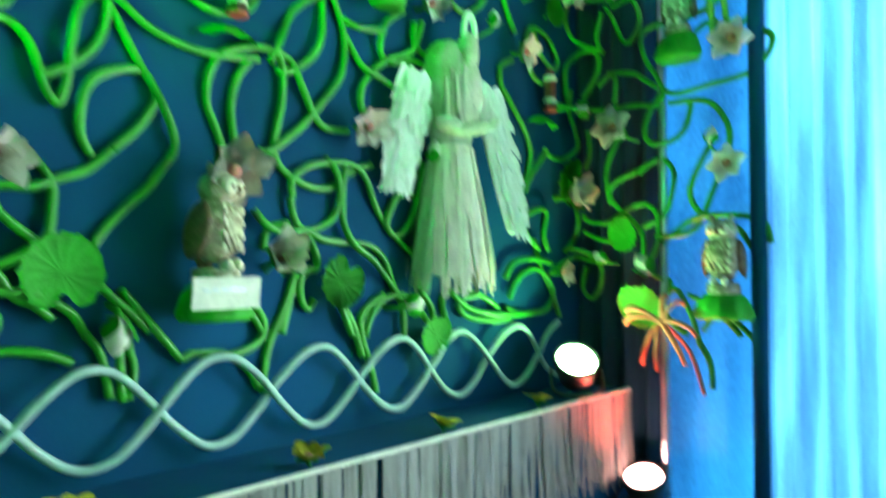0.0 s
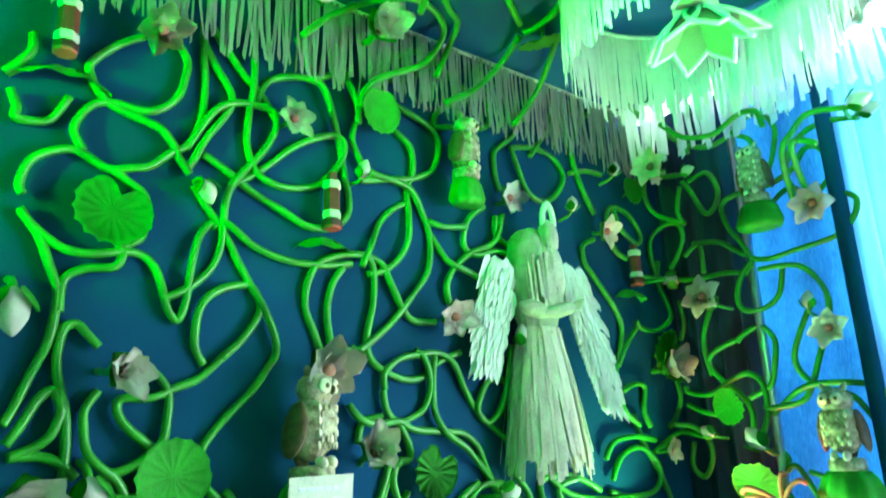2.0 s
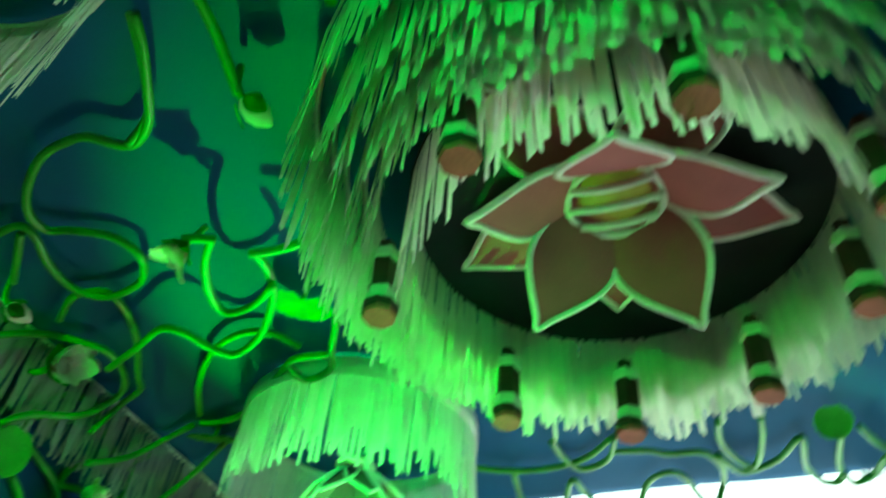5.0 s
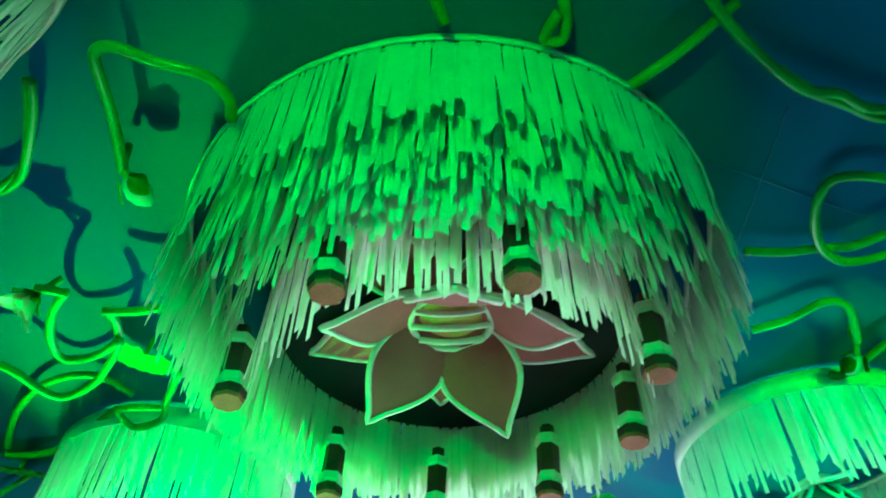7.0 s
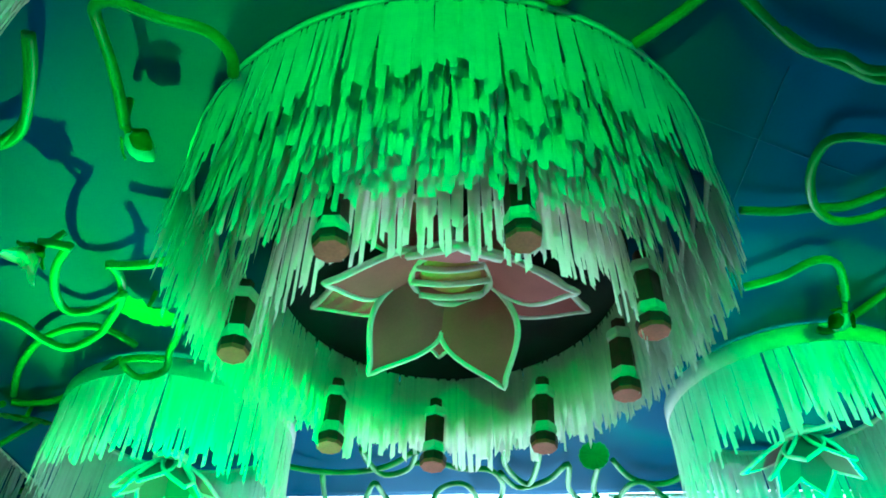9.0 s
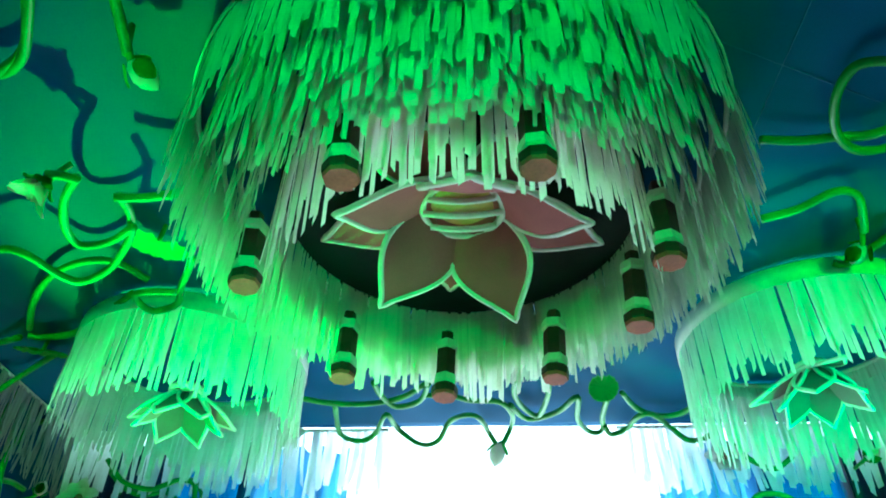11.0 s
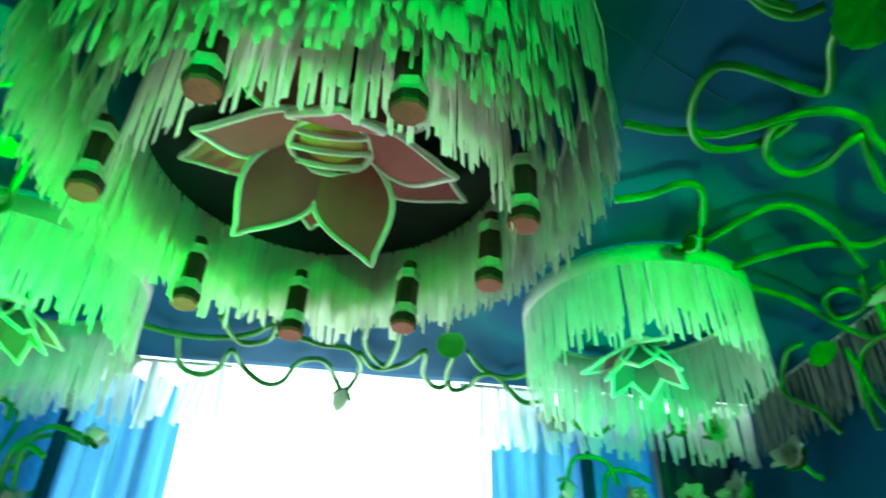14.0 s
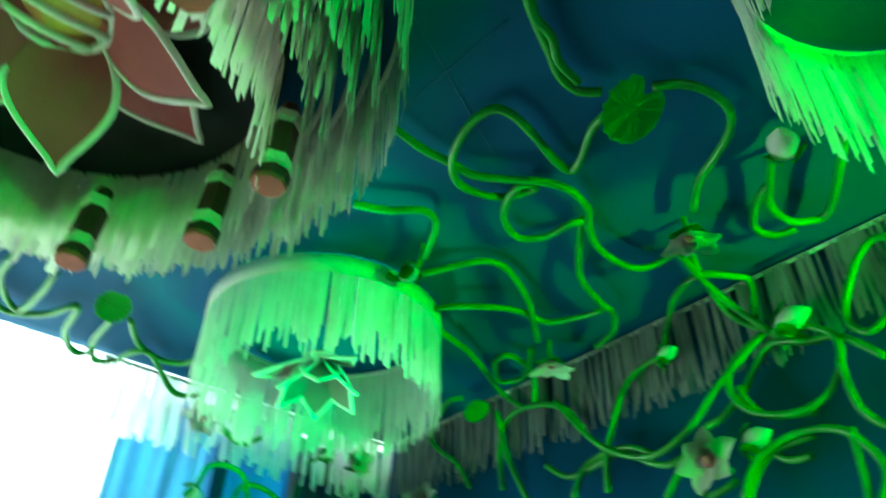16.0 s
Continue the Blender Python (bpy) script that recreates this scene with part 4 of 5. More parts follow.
vine((-2.35, 2.95, 1.57), (-2.35, 2.85, 1.50), (-2.35, 2.84, 1.42), (-2.35, 2.89, 1.28), (-2.35, 2.91, 1.20))
vine((-2.35, 3.96, 1.81), (-2.35, 4.01, 1.67), (-2.35, 4.09, 1.54), (-2.35, 4.14, 1.42))
vine((-2.35, 4.23, 1.76), (-2.26, 4.28, 1.74), (-2.18, 4.28, 1.67), (-2.18, 4.28, 1.58), (-2.23, 4.28, 1.51), (-2.29, 4.28, 1.56), (-2.27, 4.28, 1.67))
vine((-2.35, 3.70, 1.62), (-2.35, 3.76, 1.69), (-2.35, 3.92, 1.71), (-2.35, 4.07, 1.69))
vine((-2.35, 3.34, 1.57), (-2.35, 3.45, 1.49), (-2.35, 3.67, 1.45), (-2.35, 3.85, 1.45))
vine((-1.82, 4.27, 1.54), (-1.77, 4.27, 1.56), (-1.70, 4.27, 1.43), (-1.67, 4.27, 1.33), (-1.62, 4.27, 1.24), (-1.61, 4.27, 1.12))
vine((-1.72, 4.27, 1.54), (-1.60, 4.27, 1.49), (-1.47, 4.27, 1.40), (-1.40, 4.27, 1.32))
vine((-1.65, 4.27, 1.38), (-1.60, 4.27, 1.44), (-1.54, 4.27, 1.43), (-1.48, 4.27, 1.36))
vine((-1.13, 1.40, 3.34), (-1.16, 1.48, 3.34), (-1.21, 1.57, 3.34), (-1.27, 1.66, 3.34), (-1.34, 1.71, 3.34), (-1.39, 1.71, 3.34), (-1.47, 1.66, 3.34), (-1.54, 1.66, 3.34), (-1.64, 1.68, 3.34), (-1.75, 1.75, 3.34), (-1.83, 1.84, 3.34), (-1.84, 1.92, 3.34), (-1.77, 1.95, 3.34), (-1.66, 2.00, 3.34), (-1.61, 2.08, 3.34), (-1.65, 2.16, 3.34), (-1.72, 2.21, 3.34), (-1.84, 2.23, 3.34), (-1.92, 2.17, 3.34), (-1.93, 2.05, 3.34), (-1.89, 1.93, 3.34), (-1.92, 1.88, 3.34), (-2.08, 1.91, 3.34))
vine(*hung([(-1.35, 2.11, 3.34), (-1.44, 2.21, 3.34), (-1.50, 2.34, 3.34), (-1.49, 2.43, 3.34), (-1.38, 2.42, 3.34), (-1.27, 2.35, 3.34)], 0.11))
vine(*hung([(-1.27, 2.20, 3.34), (-1.18, 2.22, 3.34), (-1.05, 2.21, 3.34)], 0.12))
vine(*hung([(-1.25, 2.19, 3.34), (-1.25, 2.27, 3.34), (-1.29, 2.38, 3.34), (-1.38, 2.50, 3.34), (-1.46, 2.58, 3.34), (-1.58, 2.63, 3.34), (-1.64, 2.57, 3.34), (-1.69, 2.47, 3.34), (-1.77, 2.44, 3.34), (-1.93, 2.52, 3.34), (-2.13, 2.61, 3.34)], 0.08))
vine((-1.94, 2.94, 3.34), (-1.83, 2.76, 3.34), (-1.69, 2.61, 3.34), (-1.57, 2.54, 3.34), (-1.47, 2.53, 3.34), (-1.40, 2.57, 3.34), (-1.34, 2.65, 3.34))
vine(*hung([(-1.13, 2.52, 3.34), (-1.19, 2.63, 3.34), (-1.24, 2.71, 3.34), (-1.29, 2.81, 3.34), (-1.40, 2.85, 3.34), (-1.43, 2.78, 3.34), (-1.41, 2.72, 3.34), (-1.34, 2.69, 3.34), (-1.25, 2.71, 3.34)], 0.07))
vine((-1.43, 2.73, 3.34), (-1.61, 2.87, 3.34), (-1.78, 2.99, 3.34), (-1.91, 3.02, 3.34), (-1.98, 3.00, 3.34))
vine((-2.02, 3.01, 3.34), (-2.23, 3.10, 3.34), (-2.25, 2.97, 3.19), (-2.25, 2.79, 3.07))
vine((-1.96, 3.17, 3.34), (-2.25, 3.36, 3.31), (-2.25, 3.18, 3.07))
vine((-2.10, 2.29, 3.34), (-1.98, 2.21, 3.34), (-1.86, 2.22, 3.34), (-1.85, 2.32, 3.34), (-1.91, 2.47, 3.34), (-2.04, 2.66, 3.34), (-2.09, 2.74, 3.34), (-2.25, 2.82, 3.34), (-2.25, 2.74, 3.17))
vine((-2.25, 2.14, 3.15), (-2.25, 2.23, 3.25), (-2.23, 2.35, 3.34), (-2.11, 2.42, 3.34), (-2.06, 2.51, 3.34), (-2.09, 2.64, 3.34), (-2.18, 2.74, 3.34), (-2.25, 2.72, 3.26), (-2.25, 2.64, 3.18), (-2.25, 2.48, 3.09), (-2.25, 2.40, 3.01), (-2.25, 2.38, 2.94))
vine((-1.93, 1.91, 3.34), (-2.01, 1.99, 3.34), (-2.11, 2.08, 3.34))
vine(*hung([(-0.68, 1.53, 3.34), (-0.67, 1.47, 3.34), (-0.71, 1.41, 3.34), (-0.81, 1.37, 3.34), (-0.89, 1.32, 3.34), (-0.94, 1.33, 3.34), (-0.96, 1.38, 3.34), (-0.98, 1.52, 3.34), (-1.01, 1.68, 3.34)], 0.07))
vine((-0.14, 1.31, 3.34), (-0.16, 1.25, 3.34))
vine((0.12, 1.27, 3.34), (0.13, 1.33, 3.34), (0.12, 1.37, 3.34), (0.08, 1.36, 3.34), (0.11, 1.30, 3.34))
vine((0.29, 1.49, 3.34), (0.40, 1.41, 3.34), (0.50, 1.30, 3.34))
vine((0.43, 1.28, 3.34), (0.51, 1.37, 3.34), (0.68, 1.51, 3.34), (0.79, 1.54, 3.34), (0.86, 1.58, 3.34), (0.95, 1.59, 3.34))
vine((-1.14, 1.40, 3.34), (-1.20, 1.53, 3.34), (-1.27, 1.65, 3.34), (-1.37, 1.71, 3.34))
vine((0.63, 1.47, 3.34), (0.72, 1.53, 3.34), (0.83, 1.58, 3.34), (0.90, 1.61, 3.34), (0.97, 1.61, 3.34), (1.02, 1.57, 3.34))
vine((1.11, 1.47, 3.34), (1.17, 1.41, 3.34), (1.25, 1.38, 3.34), (1.33, 1.38, 3.34), (1.40, 1.42, 3.34), (1.46, 1.50, 3.34), (1.52, 1.60, 3.34), (1.63, 1.69, 3.34))
vine((1.79, 1.82, 3.34), (2.00, 1.90, 3.34), (2.14, 1.91, 3.27), (2.14, 1.81, 3.15), (2.14, 1.63, 3.02))
vine((0.68, 2.04, 3.34), (0.80, 2.06, 3.34), (0.90, 2.05, 3.34), (0.98, 2.04, 3.34), (1.06, 1.98, 3.34), (1.16, 1.91, 3.34), (1.26, 1.89, 3.34), (1.38, 1.92, 3.34), (1.44, 1.97, 3.34), (1.55, 2.02, 3.34), (1.70, 2.02, 3.34), (1.78, 1.97, 3.34), (1.78, 1.85, 3.34))
vine((1.09, 1.60, 3.34), (1.11, 1.68, 3.34), (1.17, 1.77, 3.34), (1.19, 1.83, 3.34), (1.12, 1.83, 3.34), (1.00, 1.80, 3.34), (0.90, 1.79, 3.34), (0.85, 1.82, 3.34), (0.84, 1.91, 3.34), (0.88, 2.02, 3.34), (0.95, 2.08, 3.34), (1.04, 2.09, 3.34), (1.13, 2.06, 3.34), (1.18, 1.98, 3.34), (1.16, 1.95, 3.34), (1.12, 1.98, 3.34), (1.14, 2.05, 3.34), (1.18, 2.11, 3.34), (1.25, 2.16, 3.34), (1.32, 2.17, 3.34), (1.37, 2.10, 3.34), (1.38, 2.00, 3.34), (1.41, 1.97, 3.34))
vine((1.41, 1.97, 3.34), (1.51, 2.07, 3.34), (1.64, 2.18, 3.34), (1.79, 2.23, 3.34), (1.87, 2.25, 3.34), (1.93, 2.26, 3.34), (2.03, 2.34, 3.34), (2.08, 2.47, 3.34))
vine((1.10, 2.64, 3.34), (1.14, 2.63, 3.34), (1.21, 2.51, 3.34), (1.27, 2.42, 3.34), (1.35, 2.35, 3.34), (1.45, 2.35, 3.34), (1.61, 2.42, 3.34), (1.75, 2.52, 3.34), (1.87, 2.61, 3.34))
vine((1.39, 2.71, 3.34), (1.44, 2.63, 3.34), (1.54, 2.54, 3.34), (1.64, 2.50, 3.34), (1.74, 2.51, 3.34), (1.81, 2.49, 3.34), (1.85, 2.36, 3.34), (1.86, 2.26, 3.34))
vine((1.11, 2.66, 3.34), (1.30, 2.70, 3.34), (1.49, 2.81, 3.34), (1.72, 2.88, 3.34), (1.94, 2.99, 3.34), (2.12, 3.08, 3.34), (2.14, 2.96, 3.23))
vine((1.91, 2.69, 3.34), (2.05, 2.85, 3.34), (2.07, 2.94, 3.34), (2.02, 3.00, 3.34), (1.89, 2.89, 3.34), (1.88, 2.80, 3.34), (1.98, 2.80, 3.34), (2.11, 2.87, 3.34), (2.14, 2.91, 3.22))
vine((0.78, 2.39, 3.34), (0.88, 2.34, 3.34), (0.97, 2.27, 3.34), (1.05, 2.30, 3.34), (1.11, 2.41, 3.34), (1.13, 2.46, 3.34))
vine((1.59, 1.40, 3.34), (1.71, 1.47, 3.34), (1.80, 1.52, 3.34), (1.90, 1.52, 3.34), (1.95, 1.48, 3.34), (1.95, 1.40, 3.34), (1.66, 1.21, 3.34))
vine((1.72, 1.48, 3.34), (1.77, 1.55, 3.34), (1.86, 1.61, 3.34), (1.94, 1.59, 3.34), (1.96, 1.52, 3.34))
vine((2.14, 2.21, 3.18), (2.12, 2.13, 3.34), (2.01, 2.02, 3.34), (1.96, 1.89, 3.34), (2.04, 1.81, 3.34), (2.14, 1.79, 3.34), (2.14, 1.80, 3.24), (2.14, 1.83, 3.16))
vine((2.14, 1.67, 3.03), (2.14, 1.78, 3.07), (2.14, 1.86, 3.02), (2.14, 1.93, 2.94), (2.14, 2.02, 2.88), (2.14, 2.10, 2.86), (2.14, 2.16, 2.81), (2.14, 2.26, 2.78), (2.14, 2.35, 2.81), (2.14, 2.46, 2.88), (2.14, 2.58, 2.86), (2.14, 2.73, 2.85), (2.14, 2.85, 2.93))
vine((2.14, 1.93, 2.96), (2.14, 1.91, 2.89), (2.14, 1.85, 2.83), (2.14, 1.71, 2.80))
vine((2.14, 1.92, 2.75), (2.14, 1.84, 2.68), (2.14, 1.76, 2.67))
vine((2.14, 2.00, 2.58), (2.14, 1.94, 2.67), (2.14, 1.86, 2.72), (2.14, 1.74, 2.73))
vine((2.14, 2.08, 2.72), (2.14, 2.13, 2.68), (2.14, 2.16, 2.64))
vine((2.14, 2.02, 2.66), (2.14, 2.07, 2.64), (2.14, 2.13, 2.63))
vine((2.14, 2.54, 2.74), (2.14, 2.52, 2.88), (2.14, 2.45, 3.04), (2.14, 2.39, 3.14), (2.14, 2.29, 3.19), (2.14, 2.21, 3.19))
vine((2.01, 3.24, 3.34), (1.97, 3.30, 3.34), (2.03, 3.44, 3.34), (2.14, 3.64, 3.32), (2.14, 3.60, 3.23), (2.14, 3.43, 3.10), (2.14, 3.34, 2.96))
vine((2.14, 3.13, 2.90), (2.14, 3.14, 3.09), (2.14, 3.08, 3.21), (2.14, 2.96, 3.23), (2.14, 2.82, 3.20), (2.14, 2.70, 3.13), (2.14, 2.63, 3.03))
vine((-1.07, 3.53, 3.34), (-0.95, 3.61, 3.34), (-0.80, 3.67, 3.34), (-0.64, 3.68, 3.34), (-0.50, 3.64, 3.34), (-0.39, 3.52, 3.34))
vine((-0.83, 3.67, 3.34), (-0.86, 3.92, 3.34), (-0.84, 4.00, 3.31), (-0.75, 4.00, 3.29), (-0.68, 4.00, 3.33), (-0.60, 3.79, 3.34), (-0.56, 3.95, 3.34), (-0.45, 4.00, 3.27), (-0.36, 4.00, 3.29), (-0.30, 3.92, 3.34), (-0.22, 3.82, 3.34), (-0.15, 3.85, 3.34), (-0.10, 4.00, 3.33), (-0.05, 4.00, 3.24))
vine((-0.62, 3.47, 3.34), (-0.60, 3.61, 3.34), (-0.54, 3.71, 3.34), (-0.42, 3.64, 3.34), (-0.37, 3.47, 3.34))
vine((-0.39, 3.58, 3.34), (-0.26, 3.61, 3.34), (-0.18, 3.65, 3.34), (-0.05, 3.66, 3.34), (0.01, 3.78, 3.34), (0.01, 3.98, 3.34), (-0.04, 4.00, 3.25))
vine((0.02, 3.44, 3.34), (0.02, 3.60, 3.34), (0.07, 3.75, 3.34), (0.14, 3.81, 3.34), (0.17, 3.60, 3.34), (0.17, 3.44, 3.34))
vine((0.00, 3.69, 3.34), (0.09, 3.85, 3.34), (0.23, 3.78, 3.34), (0.31, 3.63, 3.34), (0.33, 3.85, 3.34), (0.39, 4.00, 3.33), (0.44, 4.00, 3.32), (0.47, 3.98, 3.34), (0.45, 3.84, 3.34), (0.45, 3.63, 3.34))
vine((0.47, 3.94, 3.34), (0.51, 4.00, 3.31), (0.59, 4.00, 3.34), (0.62, 3.84, 3.34), (0.68, 3.81, 3.34), (0.78, 3.94, 3.34), (0.87, 4.00, 3.28), (0.94, 4.00, 3.28), (1.01, 4.00, 3.31))
vine((0.51, 3.60, 3.34), (0.61, 3.78, 3.34), (0.73, 3.85, 3.34), (0.83, 3.81, 3.34), (0.88, 3.65, 3.34))
vine((1.09, 4.00, 3.25), (1.16, 4.00, 3.17), (1.26, 4.00, 3.13), (1.36, 4.00, 3.19))
vine((-2.04, 4.00, 3.20), (-1.93, 4.00, 3.09), (-1.79, 4.00, 3.05), (-1.73, 4.00, 3.07), (-1.64, 4.00, 3.10), (-1.56, 4.00, 3.07), (-1.54, 4.00, 2.99))
vine((-1.60, 4.31, 2.66), (-1.49, 4.00, 2.84), (-1.43, 4.00, 2.93), (-1.35, 4.00, 2.98), (-1.21, 4.00, 2.95))
vine((1.02, 4.26, 2.66), (1.07, 4.00, 2.84), (1.12, 4.00, 2.98), (1.20, 4.00, 3.01), (1.30, 4.00, 2.98), (1.34, 4.00, 2.87))
vine((1.36, 4.31, 2.66), (1.27, 4.00, 2.84), (1.31, 4.00, 2.94), (1.41, 4.00, 2.95), (1.52, 4.00, 2.90))
vine((-2.17, 3.94, 3.34), (-2.25, 4.18, 3.32), (-2.25, 4.18, 3.23), (-2.25, 4.08, 3.07))
vine((-1.52, 4.31, 2.66), (-1.44, 4.00, 2.84), (-1.41, 4.00, 2.88), (-1.34, 4.00, 2.84))

vine((1.77, 1.85, 3.34), (1.98, 1.89, 3.34), (2.12, 1.85, 3.23), (2.12, 1.71, 3.05), (2.12, 1.57, 3.01), (2.12, 1.46, 2.89))
vine((2.12, 1.79, 3.11), (2.12, 1.92, 3.05), (2.12, 1.96, 2.96), (2.12, 1.91, 2.86), (2.12, 1.78, 2.81), (2.12, 1.66, 2.83), (2.12, 1.58, 2.92), (2.12, 1.58, 3.02), (2.12, 1.69, 3.10))
vine((2.12, 1.79, 3.11), (2.12, 1.98, 2.99), (2.12, 2.14, 2.87), (2.12, 2.33, 2.82), (2.12, 2.55, 2.93), (2.12, 2.76, 3.19))
vine((2.12, 1.58, 2.92), (2.12, 1.58, 2.77), (2.12, 1.52, 2.69), (2.12, 1.45, 2.69))
vine((2.12, 2.00, 2.59), (2.12, 1.93, 2.69), (2.12, 1.80, 2.74), (2.12, 1.66, 2.72), (2.12, 1.59, 2.64), (2.12, 1.57, 2.56), (2.12, 1.62, 2.47))
vine((2.12, 1.62, 2.71), (2.12, 1.63, 2.56), (2.12, 1.64, 2.48))
vine((2.12, 2.29, 2.66), (2.12, 2.19, 2.76), (2.12, 2.09, 2.83))
vine((2.12, 2.69, 2.75), (2.12, 2.62, 2.87), (2.12, 2.44, 2.89), (2.12, 2.32, 2.83))
vine((2.12, 1.32, 3.26), (2.12, 1.37, 3.27), (2.12, 1.45, 3.20), (2.12, 1.52, 3.05), (2.12, 1.47, 2.97), (2.12, 1.40, 3.00))
vine((2.12, 3.12, 3.26), (2.12, 3.06, 3.02), (2.12, 2.94, 2.79))

vine((-1.33, 1.97, 3.215), (-1.29, 1.985, 3.225), (-1.255, 2.01, 3.23))


for shift in (0.0, 0.37):
    points = [(-2.32, 0.4 + 0.09 * k, 1.265 + 0.135 * math.cos(2 * math.pi * (0.4 + 0.09 * k + shift - 1.87) / 0.745)) for k in range(42)]
    vine(*points, radius=0.013, material=M_TEAL, label="pale hose bent into even waves along the ledge")
    points = [(2.16, 0.4 + 0.09 * k, 1.265 + 0.135 * math.cos(2 * math.pi * (0.4 + 0.09 * k + shift - 1.87) / 0.745)) for k in range(42)]
    vine(*points, radius=0.013, material=M_TEAL, label="pale hose bent into even waves along the ledge")

# ---- flowers, buds and leaves ----
FACE = {"left": 90, "far": 0, "right": -90}


def seat(at, surface, tilt=0, spin=0, size=1.0):
    """A pose whose -y looks out of the named surface."""
    turn = Matrix.Rotation(radians(90), 4, "X") if surface == "ceiling" else Matrix.Rotation(radians(FACE[surface]), 4, "Z")
    return Matrix.Translation(at) @ turn @ Matrix.Rotation(radians(spin), 4, "Y") @ Matrix.Rotation(radians(tilt), 4, "X") @ Matrix.Scale(size, 4)


def petal_mesh(bm, length, width, curl, m):
    """A cupped pointed petal along +z that opens towards -y."""
    rows = 5
    grid = []
    for i in range(rows + 1):
        t = i / rows
        w = width / 2 * math.sin(math.pi * min(0.97, t * 0.9 + 0.08)) ** 0.8
        y = -curl * math.sin(t * 2.2) * length
        z = length * t
        grid.append([bm.verts.new(m @ Vector((w * s, y - 0.18 * abs(s) * width * 0.6, z))) for s in (-1, 0, 1)])
    for a, b in zip(grid, grid[1:]):
        for k in (0, 1):
            bm.faces.new((a[k], a[k + 1], b[k + 1], b[k]))


def make_flower(open_by, count=6, material=None, label="cream artificial lotus flower with pink flushed petals on a green hose"):
    root = thing("flower", Matrix.Identity(4), label, "flower", "artificial flowers")
    for k in range(2 * count):
        inner = k >= count
        bm = bmesh.new()
        m = Matrix.Rotation(2 * math.pi * (k + 0.5 * inner) / count + 0.15 * math.sin(k * 3.1), 4, "Y") \
            @ Matrix.Rotation(radians(open_by * (1.6 if inner else 1) + 8 * math.sin(k * 5.3)), 4, "X") @ Matrix.Translation((0, 0, 0.005))
        petal_mesh(bm, (0.040 if inner else 0.064) * (1 + 0.16 * math.sin(k * 2.3)), 0.030 if inner else 0.048, 0.20, m)
        for v in bm.verts:
            v.co += 0.0022 * noise.noise_vector(v.co * 90)
        bmesh.ops.solidify(bm, geom=bm.faces[:], thickness=0.0015)
        part("petal", bm, material or M_PETAL, root, "", True)
    for k in range(4):
        bm = bmesh.new()
        m = Matrix.Rotation(2 * math.pi * (k + 0.4) / 4, 4, "Y") @ Matrix.Rotation(radians(open_by * 0.8), 4, "X") @ Matrix.Translation((0, 0.006, 0.0))
        petal_mesh(bm, 0.046, 0.044, 0.12, m)
        bmesh.ops.solidify(bm, geom=bm.faces[:], thickness=0.0015)
        part("sepal", bm, M_LEAF, root, "green sepal", True)
    bm = bmesh.new()
    bmesh.ops.create_icosphere(bm, subdivisions=2, radius=0.013, matrix=pose(0, -0.016, 0))
    for v in bm.verts:
        v.co += v.co.normalized() * 0.003 * noise.noise(v.co * 300)
    part("centre", bm, M_PINK, root, "dull pink knobbly centre", True)
    raw("stem", *tube([(0, -0.004, 0), (0.003, 0.03, -0.004), (0, 0.058, 0)], 0.007, seg=6), M_VINE, root, "short hose stem", True)
    return root


def make_bud():
    root = thing("bud", Matrix.Identity(4), "closed cream lotus bud with green sepals on a hose end", "bud", "artificial buds")
    bm = bmesh.new()
    lathe(bm, [(0.004, -0.004), (0.019, 0.010), (0.025, 0.028), (0.021, 0.048), (0.010, 0.064), (0.002, 0.072)], 12)
    for v in bm.verts:
        a = math.atan2(v.co.y, v.co.x)
        v.co.xy *= 1 + 0.08 * math.cos(5 * a)
    part("bloom", bm, M_PETAL, root, "", True)
    for k in range(3):
        bm = bmesh.new()
        m = Matrix.Rotation(2 * math.pi * k / 3, 4, "Z") @ Matrix.Translation((0, 0.016, -0.004)) @ Matrix.Rotation(radians(-24), 4, "X")
        petal_mesh(bm, 0.046, 0.040, -0.12, m)
        bmesh.ops.solidify(bm, geom=bm.faces[:], thickness=0.0015)
        part("sepal", bm, M_LEAF, root, "green sepal", True)
    raw("stem", *tube([(0, 0, 0), (0, 0.022, -0.018), (0, 0.075, -0.028)], 0.0075, seg=6), M_VINE, root, "short hose stem", True)
    return root


def leaf_mesh(radius, waves, depth, cup, notch=0.0, seed=0.0):
    bm = bmesh.new()
    seg, rings = 48, 6
    centre = bm.verts.new((0, -0.004, 0))
    prev = None
    for i in range(1, rings + 1):
        t = i / rings
        row = []
        for k in range(seg):
            a = 2 * math.pi * k / seg
            r = radius * t * (1 + 0.05 * noise.noise(Vector((math.cos(a) * 2, math.sin(a) * 2, seed))) + (0.035 * math.cos(waves * a) if i == rings else 0))
            r *= 1 - notch * t * max(0, math.cos(a - 1.6)) ** 24
            y = -cup * t * t * radius + depth * t * math.cos(waves * a)
            row.append(bm.verts.new((r * math.cos(a), y, r * math.sin(a))))
        for k in range(seg):
            if prev is None:
                bm.faces.new((centre, row[k], row[(k + 1) % seg]))
            else:
                bm.faces.new((prev[k], row[k], row[(k + 1) % seg], prev[(k + 1) % seg]))
        prev = row
    bmesh.ops.solidify(bm, geom=bm.faces[:], thickness=0.003)
    return bm


